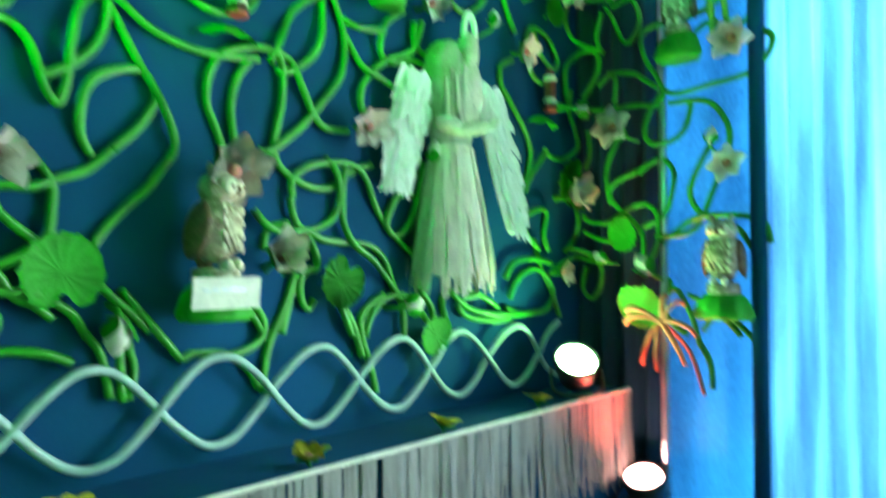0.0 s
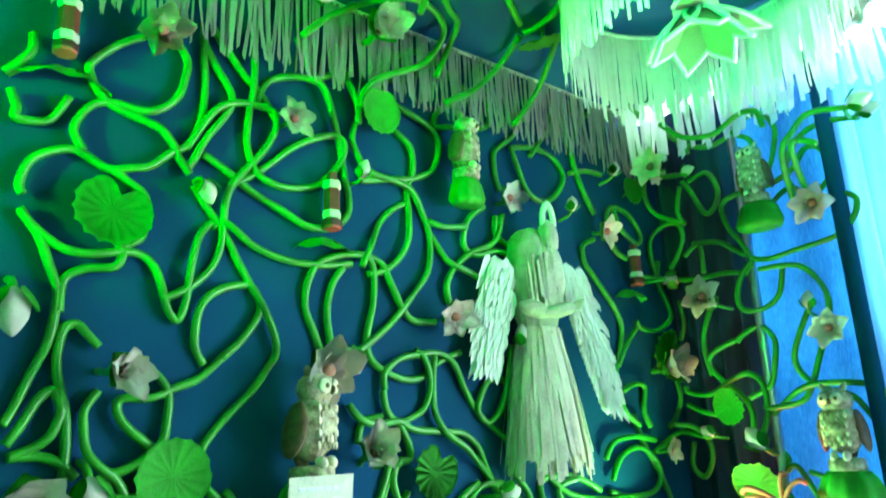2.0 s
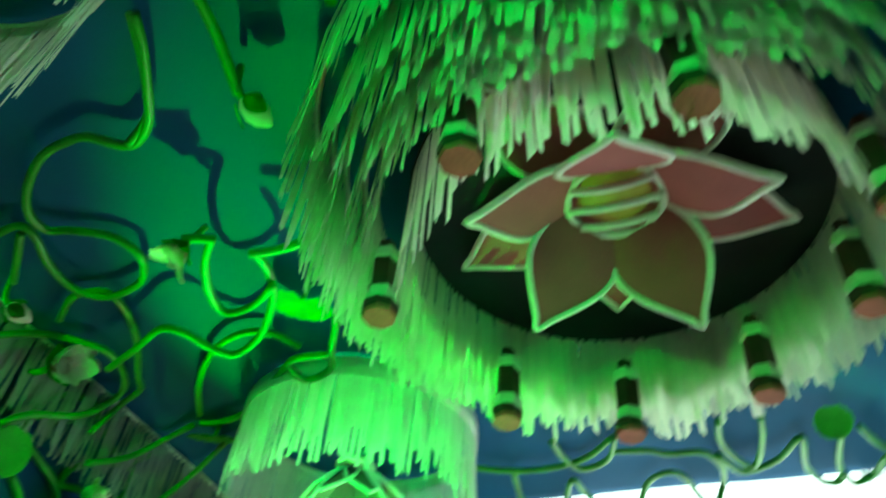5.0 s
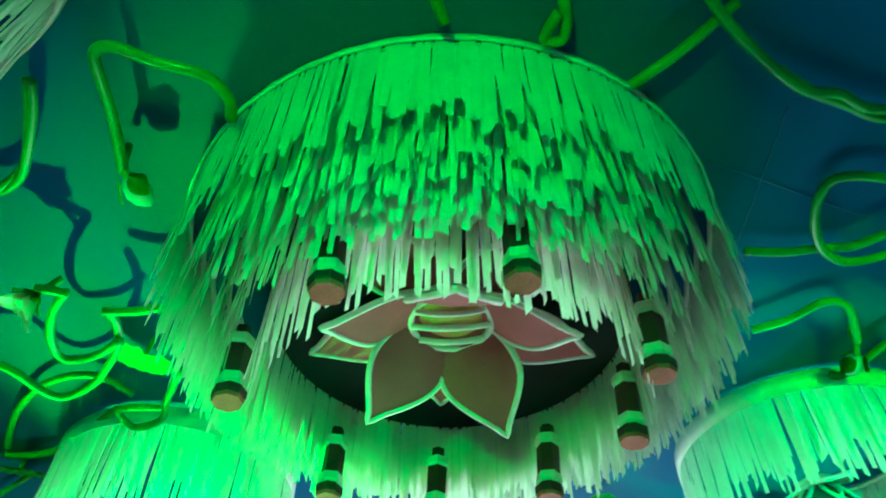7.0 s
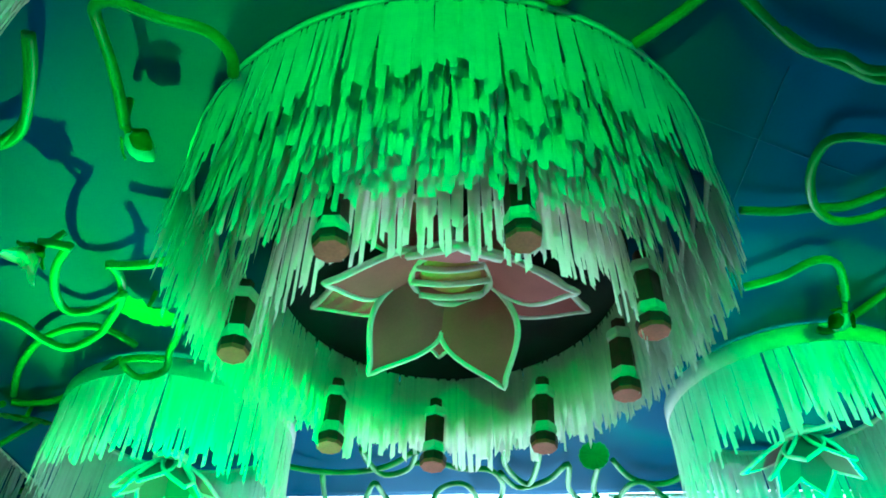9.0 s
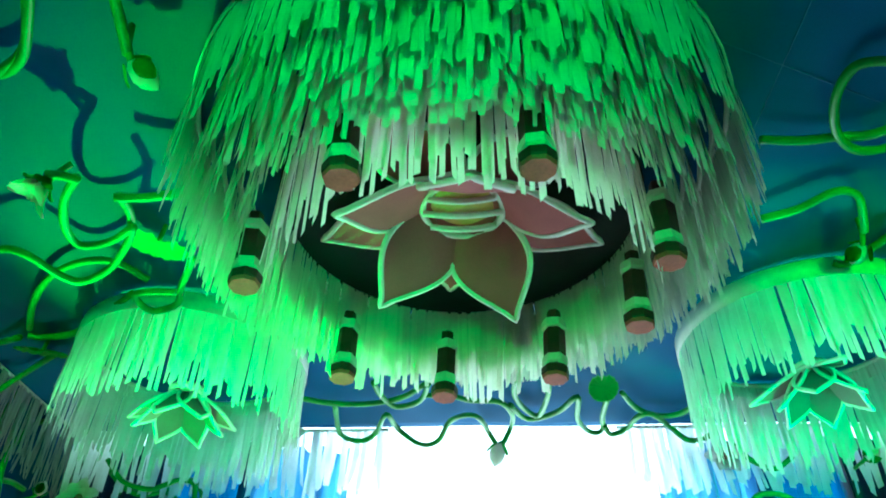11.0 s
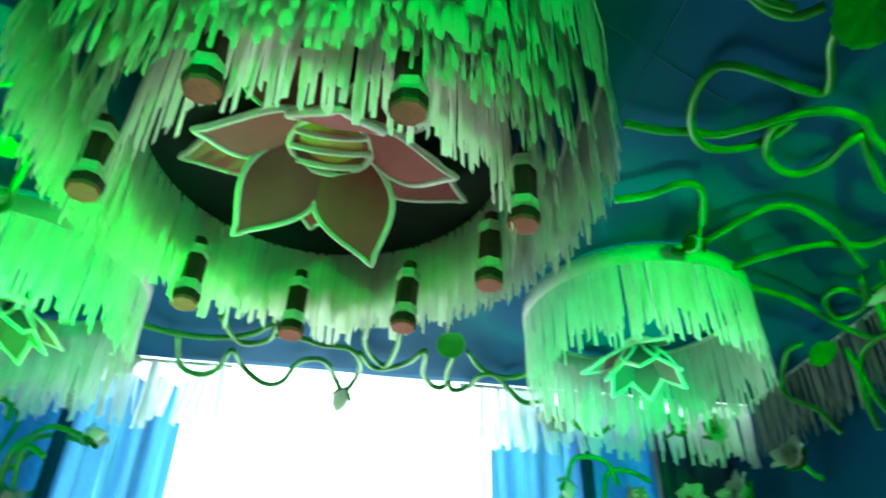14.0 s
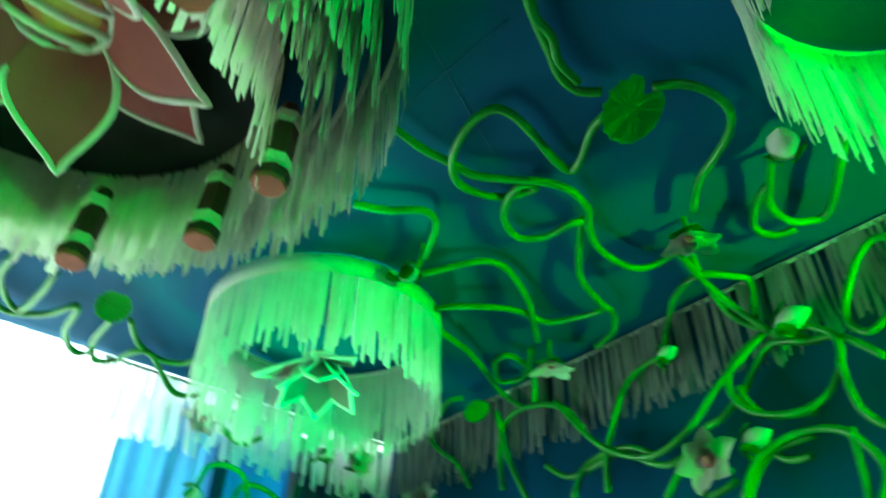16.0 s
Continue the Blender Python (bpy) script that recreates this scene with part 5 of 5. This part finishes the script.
def make_leaf(seed, notch):
    root = thing("leaf", Matrix.Identity(4), "round ribbed green felt lotus leaf on a hose vine", "leaf", "lotus leaves")
    part("blade", leaf_mesh(0.10, 16, 0.004, 0.12, notch, seed), M_LEAF, root, "", True)
    verts, faces = tube([(0, 0.0, 0), (0.006, 0.05, -0.01), (0.008, 0.10, -0.025)], 0.008, seg=6)
    raw("stem", verts, faces, M_VINE, root, "short hose stem", True)
    return root


def make_bracket_leaf():
    """A scalloped leaf bent out of the wall like a small shelf."""
    root = thing("leaf_shelf", Matrix.Identity(4), "scalloped green leaf bent out from the wall as a small shelf", "leaf shelf", "leaf shelves")
    bm = bmesh.new()
    seg, rings = 28, 5
    rows = []
    for i in range(rings + 1):
        t = i / rings
        row = []
        for k in range(seg + 1):
            a = math.pi * k / seg
            r = 0.115 * t * (1 + 0.07 * abs(math.sin(4 * a)) * t)
            row.append(bm.verts.new((r * math.cos(a), -0.85 * r * math.sin(a), -0.055 * t * t - 0.010 * abs(math.cos(4 * a)) * t)))
        rows.append(row)
    for a, b in zip(rows, rows[1:]):
        for k in range(seg):
            bm.faces.new((a[k], b[k], b[k + 1], a[k + 1]))
    bmesh.ops.solidify(bm, geom=bm.faces[:], thickness=0.004)
    bmesh.ops.remove_doubles(bm, verts=bm.verts[:], dist=0.0004)
    part("blade", bm, M_LEAF, root, "", True)
    return root


flower_a, flower_b, bud_a = make_flower(22, 6), make_flower(42, 6), make_bud()
leaf_a, leaf_b, shelf_a = make_leaf(1.0, 0.5), make_leaf(4.0, 0.15), make_bracket_leaf()
flower_a.matrix_world = seat((-2.31, 2.13, 2.84), "left", -10, 75, 1.3)
flower_b.matrix_world = seat((-2.29, 1.62, 1.95), "left", -20, 100, 1.6)
bud_a.matrix_world = seat((-2.30, 1.83, 2.55), "left", 10, 160, 1.15)
leaf_a.matrix_world = seat((-2.32, 1.58, 2.41), "left", -12, 20, 1.12)
leaf_b.matrix_world = seat((-2.32, 2.52, 2.98), "left", 8, 0, 0.86)
shelf_a.matrix_world = seat((-2.38, 2.29, 2.45), "left", 0, 0, 1.0)


SIZE = {flower_a.name: 1.12, flower_b.name: 1.15, bud_a.name: 1.15, leaf_a.name: 1.0, leaf_b.name: 1.0, shelf_a.name: 1.0}


def scatter(ob, surface, *rows):
    for x, y, z, tilt, spin, size in rows:
        copy_thing(ob, seat((x, y, z), surface, tilt, spin, size * SIZE[ob.name]))


scatter(flower_a, "left", (-2.30, 3.15, 2.73, 0, 20, 0.95), (-2.30, 2.82, 2.19, 15, 40, 1.0), (-2.30, 3.79, 2.68, 10, 0, 0.95),
        (-2.30, 4.22, 3.07, 5, 30, 0.95), (-2.26, 2.24, 1.96, 0, 10, 1.3), (-2.30, 4.10, 1.64, -10, 60, 0.85), (-2.30, 1.67, 3.03, 20, 10, 1.0))
scatter(flower_b, "left", (-2.29, 2.44, 1.69, 20, 170, 1.0), (-2.30, 4.16, 2.02, 10, 200, 1.25), (-2.28, 1.44, 1.62, 10, 40, 1.2), (-2.27, 2.51, 3.33, -10, 180, 1.0))
scatter(flower_a, "far", (-2.05, 4.20, 2.35, 0, 10, 1.15), (-1.47, 4.20, 2.66, 10, 40, 1.1), (-1.51, 4.22, 2.12, 0, 15, 0.95),
        (1.03, 3.96, 3.17, 20, 90, 1.0), (1.88, 3.95, 3.17, 0, 0, 1.0), (-1.11, 3.97, 3.30, 0, 20, 0.9), (-2.15, 4.05, 3.02, 0, 20, 1.1), (1.75, 4.1, 2.85, 0, 40, 1.1))
scatter(flower_a, "right", (2.10, 2.07, 2.72, 0, 15, 1.25))
scatter(flower_b, "right", (2.08, 4.05, 2.85, -30, 10, 1.3), (2.1, 3.6, 2.9, -30, 30, 1.1))
scatter(flower_a, "ceiling", (1.70, 1.76, 3.33, 0, 15, 1.1), (1.98, 2.64, 3.30, 0, 30, 1.1))
scatter(flower_b, "ceiling", (-1.32, 1.98, 3.20, 30, 100, 0.75))
scatter(flower_b, "left", (-2.21, 2.43, 3.25, 0, 10, 1.1))
scatter(bud_a, "left", (-2.28, 2.40, 2.67, 20, 10, 0.75), (-2.27, 3.16, 2.09, 0, 0, 0.95), (-2.27, 3.19, 1.72, 10, 160, 0.95), (-2.28, 2.34, 2.04, 0, 150, 1.0),
        (-2.28, 1.93, 1.53, 0, 190, 1.05), (-2.28, 1.57, 1.67, 0, 170, 1.2), (-2.28, 1.35, 2.15, 0, 175, 1.3), (-2.28, 3.89, 2.99, 0, 20, 0.85),
        (-2.28, 3.55, 2.74, 0, 10, 0.8), (-2.28, 3.01, 1.52, 0, 80, 1.0), (-2.27, 4.22, 2.48, 0, 90, 1.1))
scatter(bud_a, "far", (-2.11, 4.24, 3.02, 0, 85, 0.75), (-1.24, 4.22, 3.00, 0, 85, 0.95), (-1.59, 4.22, 2.22, 0, 10, 0.8), (-1.87, 4.20, 1.64, 0, -40, 1.2),
        (-2.13, 4.24, 1.70, 0, -60, 0.8), (-0.05, 3.97, 3.25, 0, 195, 1.2), (1.68, 3.96, 3.16, 0, 60, 0.9), (1.07, 3.98, 2.87, 0, 170, 1.0), (-1.19, 3.97, 2.94, 0, 80, 1.0), (-2.0, 4.2, 2.30, 0, -60, 0.9))
scatter(bud_a, "right", (2.10, 1.95, 2.75, 0, 80, 1.1), (2.10, 2.20, 3.17, 0, 80, 0.9), (2.10, 1.73, 3.10, 0, 80, 1.3))
scatter(bud_a, "ceiling", (-0.957, 1.637, 3.255, 0, 160, 1.0), (1.58, 1.36, 3.30, 0, -70, 1.3), (-2.15, 2.13, 3.28, 0, 170, 1.0), (1.13, 2.50, 3.30, 0, 180, 1.0))
scatter(leaf_a, "left", (-2.33, 1.80, 1.66, 0, 180, 0.95), (-2.30, 2.71, 1.62, 0, 30, 0.85), (-2.30, 4.22, 2.10, 10, 40, 1.1))
scatter(leaf_b, "left", (-2.31, 4.07, 2.95, 0, 0, 0.88), (-2.30, 3.19, 1.40, 10, 0, 1.0), (-2.24, 2.46, 2.95, 10, 0, 0.9))
scatter(leaf_b, "far", (-1.90, 4.16, 1.49, 20, 0, 1.3), (-2.03, 4.24, 1.83, 10, 60, 1.0))
scatter(leaf_a, "ceiling", (-1.20, 2.40, 3.31, 15, 40, 0.95), (-1.95, 3.08, 3.31, 20, 20, 0.95), (1.10, 1.54, 3.30, -30, 0, 0.85))
scatter(leaf_b, "ceiling", (0.41, 3.50, 3.315, -40, 0, 0.78), (2.06, 3.20, 3.28, -35, 0, 0.8))
scatter(shelf_a, "left", (-2.38, 1.42, 2.85, 0, 0, 1.15), (-2.38, 4.02, 2.43, 0, 0, 0.95))

flower_c = make_flower(20, 7, M_YELLOW, "small yellow felt flower lying on the blue ledge")
flower_c.matrix_world = Matrix.Translation((-2.10, 2.42, 1.085)) @ pose(0, 0, 0, -80, 0, 30)
for y in (3.02, 3.62, 1.75):
    copy_thing(flower_c, Matrix.Translation((-2.10, y, 1.085)) @ pose(0, 0, 0, -75, 0, 50 * y))

# bottles standing on the leaf shelves
for at in ((-2.31, 2.295, 2.675), (-2.31, 1.41, 3.075), (-2.31, 4.03, 2.65)):
    bottle(Matrix.Translation(at) @ pose(0, 0, 0, 0, 0, 20), M_BROWN, "red brown faceted bottle with white collars standing on a leaf shelf", "bottles on leaf shelves")


# ---- figures ----
M_OWL = mat("owl_paint_tan", (0.30, 0.23, 0.12), 0.6, 0.55, 34.0, 150, 0.6, tint=(0.62, 0.55, 0.40))
M_OWLD = mat("owl_paint_brown", (0.13, 0.075, 0.035), 0.6, 0.5, 40.0, 150, 0.5)
M_OWLW = mat("owl_paint_cream", (0.70, 0.64, 0.50), 0.6, 0.25, 40.0, 150, 0.3)
M_SKIRT = mat("pale_crepe", (0.40, 0.40, 0.31), 0.7, 0.5, 10.0, 90, 0.4, island=0.5)
M_FEATHER = mat("white_feather", (0.78, 0.80, 0.78), 0.8, 0.12, 20.0, 160, 0.3, island=0.3)
M_HOOD = mat("pale_green_plaster", (0.34, 0.44, 0.28), 0.6, 0.3, 14.0, 120, 0.4)


def blob(bm, at, size, slot, rot=(0, 0, 0), sub=3, bump=0.0, freq=40):
    made = bmesh.ops.create_icosphere(bm, subdivisions=sub, radius=1.0,
                                      matrix=Matrix.LocRotScale(at, Euler([radians(a) for a in rot]), size))
    for v in made["verts"]:
        if bump:
            v.co += (v.co - Vector(at)).normalized() * bump * noise.noise(v.co * freq)
        for f in v.link_faces:
            f.material_index = slot


def owl(m, label):
    """An owl figurine that looks along -y, its feet at z 0."""
    bm = bmesh.new()
    blob(bm, (0, 0, 0.13), (0.084, 0.072, 0.108), 0, (8, 0, 0), 4, 0.006, 60)
    blob(bm, (0, -0.012, 0.245), (0.070, 0.060, 0.055), 0, (0, 0, 0), 4, 0.004, 60)
    for s in (-1, 1):
        blob(bm, (s * 0.078, 0.012, 0.12), (0.020, 0.044, 0.088), 1, (10, s * -6, 0), 3, 0.006, 70)
        blob(bm, (s * 0.028, -0.064, 0.252), (0.025, 0.012, 0.025), 2, (0, 0, s * 18), 3)
        blob(bm, (s * 0.028, -0.075, 0.252), (0.009, 0.005, 0.009), 1, (0, 0, 0), 2)
        blob(bm, (s * 0.040, -0.010, 0.293), (0.012, 0.014, 0.030), 0, (0, s * 24, 0), 2)
        blob(bm, (s * 0.026, -0.052, 0.018), (0.016, 0.024, 0.022), 2, (0, 0, 0), 2, 0.004, 90)
    blob(bm, (0, -0.074, 0.240), (0.007, 0.012, 0.015), 1, (20, 0, 0), 2)
    for i in range(7):
        for k in range(5 - i % 2):
            x = (k - (4 - i % 2) / 2) * 0.024
            z = 0.07 + i * 0.019
            blob(bm, (x, -0.068 + 0.5 * abs(x) ** 1.4 + 0.09 * abs(z - 0.13) ** 1.3, z), (0.010, 0.004, 0.015), 2 if (i * 2 + k) % 4 == 0 else 0, (0, 0, 0), 1)
    blob(bm, (0, 0.045, 0.035), (0.032, 0.018, 0.06), 1, (-25, 0, 0), 2)
    lathe(bm, [(0.070, -0.04), (0.074, -0.03), (0.070, 0.004), (0.058, 0.010)], 14)
    ob = part("owl_figurine", bm, M_OWL, None, "", True)
    ob.data.materials.append(M_OWLD)
    ob.data.materials.append(M_OWLW)
    ob.matrix_world = m
    return tagged(ob, label, "figurine", "owl figurines")


owl(seat((-2.24, 2.19, 1.66), "left", 0, 0, 0.98) @ pose(0, 0, 0, 0, 0, 28), "painted tan owl figurine standing on a green base by the wall")
owl(seat((-2.26, 2.89, 2.79), "left", 0, 0, 0.80) @ pose(0, 0, 0, 0, 0, 25), "painted grey brown owl figurine on a green lotus pod")
owl(seat((-1.71, 4.17, 2.755), "far", 0, 0, 0.82), "painted brown owl figurine on a green lotus pod")
owl(seat((-1.52, 4.17, 1.59), "far", 0, 0, 0.95), "painted brown and cream owl figurine on a green pod")
owl(seat((1.55, 4.26, 2.70), "far", 0, 0, 0.82), "painted brown owl figurine on a green lotus pod")


def pod(at, surface, width, height):
    """A ribbed green pod fixed to the wall under a figurine."""
    bm = bmesh.new()
    lathe(bm, [(0.6 * width, 0.0), (0.78 * width, -0.25 * height), (0.95 * width, -0.8 * height), (0.85 * width, -height), (0.3 * width, -height * 1.02)], 32, 0.75)
    for v in bm.verts:
        a = math.atan2(v.co.y, v.co.x)
        v.co.xy *= 1 + 0.07 * math.cos(9 * a)
    ob = part("lotus_pod", bm, M_LEAF, None, "", True)
    ob.matrix_world = seat(at, surface)
    return tagged(ob, "ribbed dark green lotus pod fixed to the wall under an owl", "pod", "lotus pods")


pod((-2.26, 2.89, 2.755), "left", 0.085, 0.11)
pod((-1.71, 4.17, 2.72), "far", 0.11, 0.12)
pod((-1.52, 4.17, 1.55), "far", 0.13, 0.11)
pod((1.55, 4.26, 2.665), "far", 0.11, 0.12)
pod((-2.24, 2.19, 1.625), "left", 0.12, 0.11)

card = thing("label_card", seat((-2.125, 2.160, 1.600), "left", 6, 0, 1.0), "small white paper label with faint print under the owl", "label")
bm = bmesh.new()
box(bm, -0.105, 0.105, -0.002, 0.002, -0.045, 0.045, 0.001)
part("paper", bm, M_BAND, card)
for k in range(5):
    bm = bmesh.new()
    box(bm, -0.075 + 0.028 * k, -0.055 + 0.028 * k, -0.0035, -0.0024, 0.004, 0.014)
    part("print_bar", bm, M_STEEL, card, "faint grey print")


def angel(m):
    """A winged figure in a long fringe dress, plain and without a face; it looks along -y, hem at z 0."""
    bm = bmesh.new()
    rng = random.Random(8)
    lathe(bm, [(0.185, 0.10), (0.165, 0.3), (0.125, 0.5), (0.095, 0.60), (0.11, 0.66)], 20, 0.6)
    for layer in range(3):
        for k in range(44):
            a = math.pi * (1.02 + 0.96 * (k + rng.random()) / 44) if layer else 2 * math.pi * (k + rng.random()) / 44
            top, low = 0.60 - 0.05 * layer * rng.random(), rng.uniform(-0.03, 0.09)
            r0, r1 = 0.098 + 0.004 * layer, 0.200 + rng.uniform(-0.014, 0.018)
            pts = []
            for t in (0, 0.33, 0.66, 1):
                r = r0 + (r1 - r0) * t ** 0.8
                aa = a + 0.05 * math.sin(3 * t + k)
                c = Vector((r * math.cos(aa), 0.6 * r * math.sin(aa) - 0.004 * layer, top + (low - top) * t))
                w = Vector((-math.sin(aa), 0.6 * math.cos(aa), 0)) * 0.011
                pts.append((bm.verts.new(c - w), bm.verts.new(c + w)))
            for (p, q), (s, t2) in zip(pts, pts[1:]):
                bm.faces.new((p, q, t2, s)).material_index = 1
    for k in range(34):
        x = rng.uniform(-0.085, 0.10)
        y0 = -0.088 * math.sqrt(max(0.05, 1 - (x / 0.125) ** 2)) - rng.uniform(0.002, 0.012)
        top, low = rng.uniform(0.82, 0.93), rng.uniform(0.66, 0.74)
        q = [bm.verts.new((x - 0.006, y0 + 0.012, top)), bm.verts.new((x + 0.006, y0 + 0.012, top)),
             bm.verts.new((x + 0.009, y0 - 0.004, low)), bm.verts.new((x - 0.007, y0 - 0.004, low))]
        bm.faces.new(q).material_index = 1
    blob(bm, (-0.005, 0.0, 0.80), (0.118, 0.085, 0.25), 0, (0, 0, 0), 4, 0.008, 18)
    blob(bm, (-0.035, 0.01, 0.93), (0.080, 0.070, 0.11), 0, (0, 0, 0), 3, 0.008, 18)
    blob(bm, (0.055, -0.045, 0.99), (0.048, 0.045, 0.090), 1, (0, 0, 0), 3, 0.004, 30)
    blob(bm, (0.055, -0.055, 0.84), (0.062, 0.04, 0.13), 1, (0, -6, 0), 3, 0.010, 30)
    blob(bm, (-0.06, -0.075, 0.665), (0.085, 0.035, 0.036), 0, (0, 10, 0), 3, 0.008, 30)
    blob(bm, (0.05, -0.09, 0.665), (0.10, 0.030, 0.030), 0, (0, -12, 0), 3, 0.008, 30)
    for k in range(4):
        blob(bm, (0.135 + 0.006 * k, -0.10, 0.672 + 0.012 * k), (0.034, 0.009, 0.007), 0, (0, -14, 0), 2)
    verts, faces = tube([(0.03, -0.05, 1.05), (0.035, -0.05, 1.11), (0.06, -0.05, 1.155), (0.085, -0.05, 1.11), (0.09, -0.05, 1.05)], 0.014, False, 6)
    vs = [bm.verts.new(v) for v in verts]
    for f in faces:
        bm.faces.new([vs[i] for i in f]).material_index = 2
    for side, x0, z0, x1, z1, wide in ((-1, -0.19, 0.86, -0.29, 0.44, 0.125), (1, 0.19, 0.86, 0.35, 0.28, 0.115)):
        for i in range(22):
            t = i / 21
            c = Vector((x0 + (x1 - x0) * t, 0.0, z0 + (z1 - z0) * t))
            w = wide * (0.55 + 0.75 * math.sin(math.pi * min(1, t * 0.7 + 0.22)))
            for k in range(6):
                u = (k + 0.25 + 0.5 * (i % 2) + rng.uniform(-0.3, 0.3)) / 6 - 0.5
                at = c + Vector((u * w, -0.020 - 0.018 * math.cos(math.pi * u) + rng.uniform(-0.004, 0.004), rng.uniform(-0.025, 0.025)))
                d = Vector((side * 0.30 + u * 0.7, 0, -1)).normalized()
                e = Vector((d.z, 0, -d.x))
                length, half = rng.uniform(0.055, 0.085), rng.uniform(0.012, 0.017)
                q = [bm.verts.new(at - d * 0.02), bm.verts.new(at + e * half + Vector((0, -0.004, 0))), bm.verts.new(at + d * length * 0.6 + e * half * 0.8 + Vector((0, -0.012, 0))),
                     bm.verts.new(at + d * length + Vector((0, -0.009, 0))), bm.verts.new(at + d * length * 0.6 - e * half * 0.8 + Vector((0, -0.012, 0))), bm.verts.new(at - e * half + Vector((0, -0.004, 0)))]
                bm.faces.new(q).material_index = 2
            blob(bm, c + Vector((0, 0.012, 0)), (w * 0.45, 0.02, 0.05), 2, (0, 0, 0), 1)
    ob = part("angel_statue", bm, M_HOOD, None, "", False)
    ob.data.materials.append(M_SKIRT)
    ob.data.materials.append(M_FEATHER)
    ob.matrix_world = m
    return tagged(ob, "winged statue in a pale fringe dress on the blue wall", "statue")


angel(seat((-2.27, 3.255, 1.58), "left", 0, 0, 0.98) @ pose(0, 0, 0, 0, 0, -10))

# drooping coral flower by the red lamp
M_CORAL = mat("coral_felt", (0.62, 0.16, 0.10), 0.75, 0.25, 20.0, 150, 0.3)
coral = thing("coral_flower", Matrix.Translation((-1.77, 4.10, 1.42)), "spidery coral red felt flower beside the red lamp", "flower")
for k in range(8):
    a = 2 * math.pi * (k + 0.3 * math.sin(2.7 * k)) / 8
    d = Vector((math.cos(a), 0.15 * math.sin(2 * a), math.sin(a)))
    reach = 0.17 + 0.03 * math.sin(3.1 * k)
    verts, faces = tube([Vector((0, 0, 0)), d * reach * 0.4 + Vector((0, -0.03, 0.01)), d * reach * 0.8 + Vector((0, -0.035, -0.01)), d * reach + Vector((0, -0.02, -0.05))], 0.011, False, 8, 5, 0.3)
    raw("petal", verts, faces, M_CORAL, coral, "", True)
bm = bmesh.new()
lathe(bm, [(0.004, 0.03), (0.020, 0.022), (0.024, 0.0), (0.016, -0.015)][::-1], 12)
part("centre", bm, M_CORAL, coral, "small coral knob", True)
raw("stem", *tube([(0, 0, 0), (0.02, 0.08, -0.05), (0.05, 0.2, -0.16), (0.10, 0.22, -0.34)], 0.010, False, 8, 5), M_CORAL, coral, "coral hose stem", True)
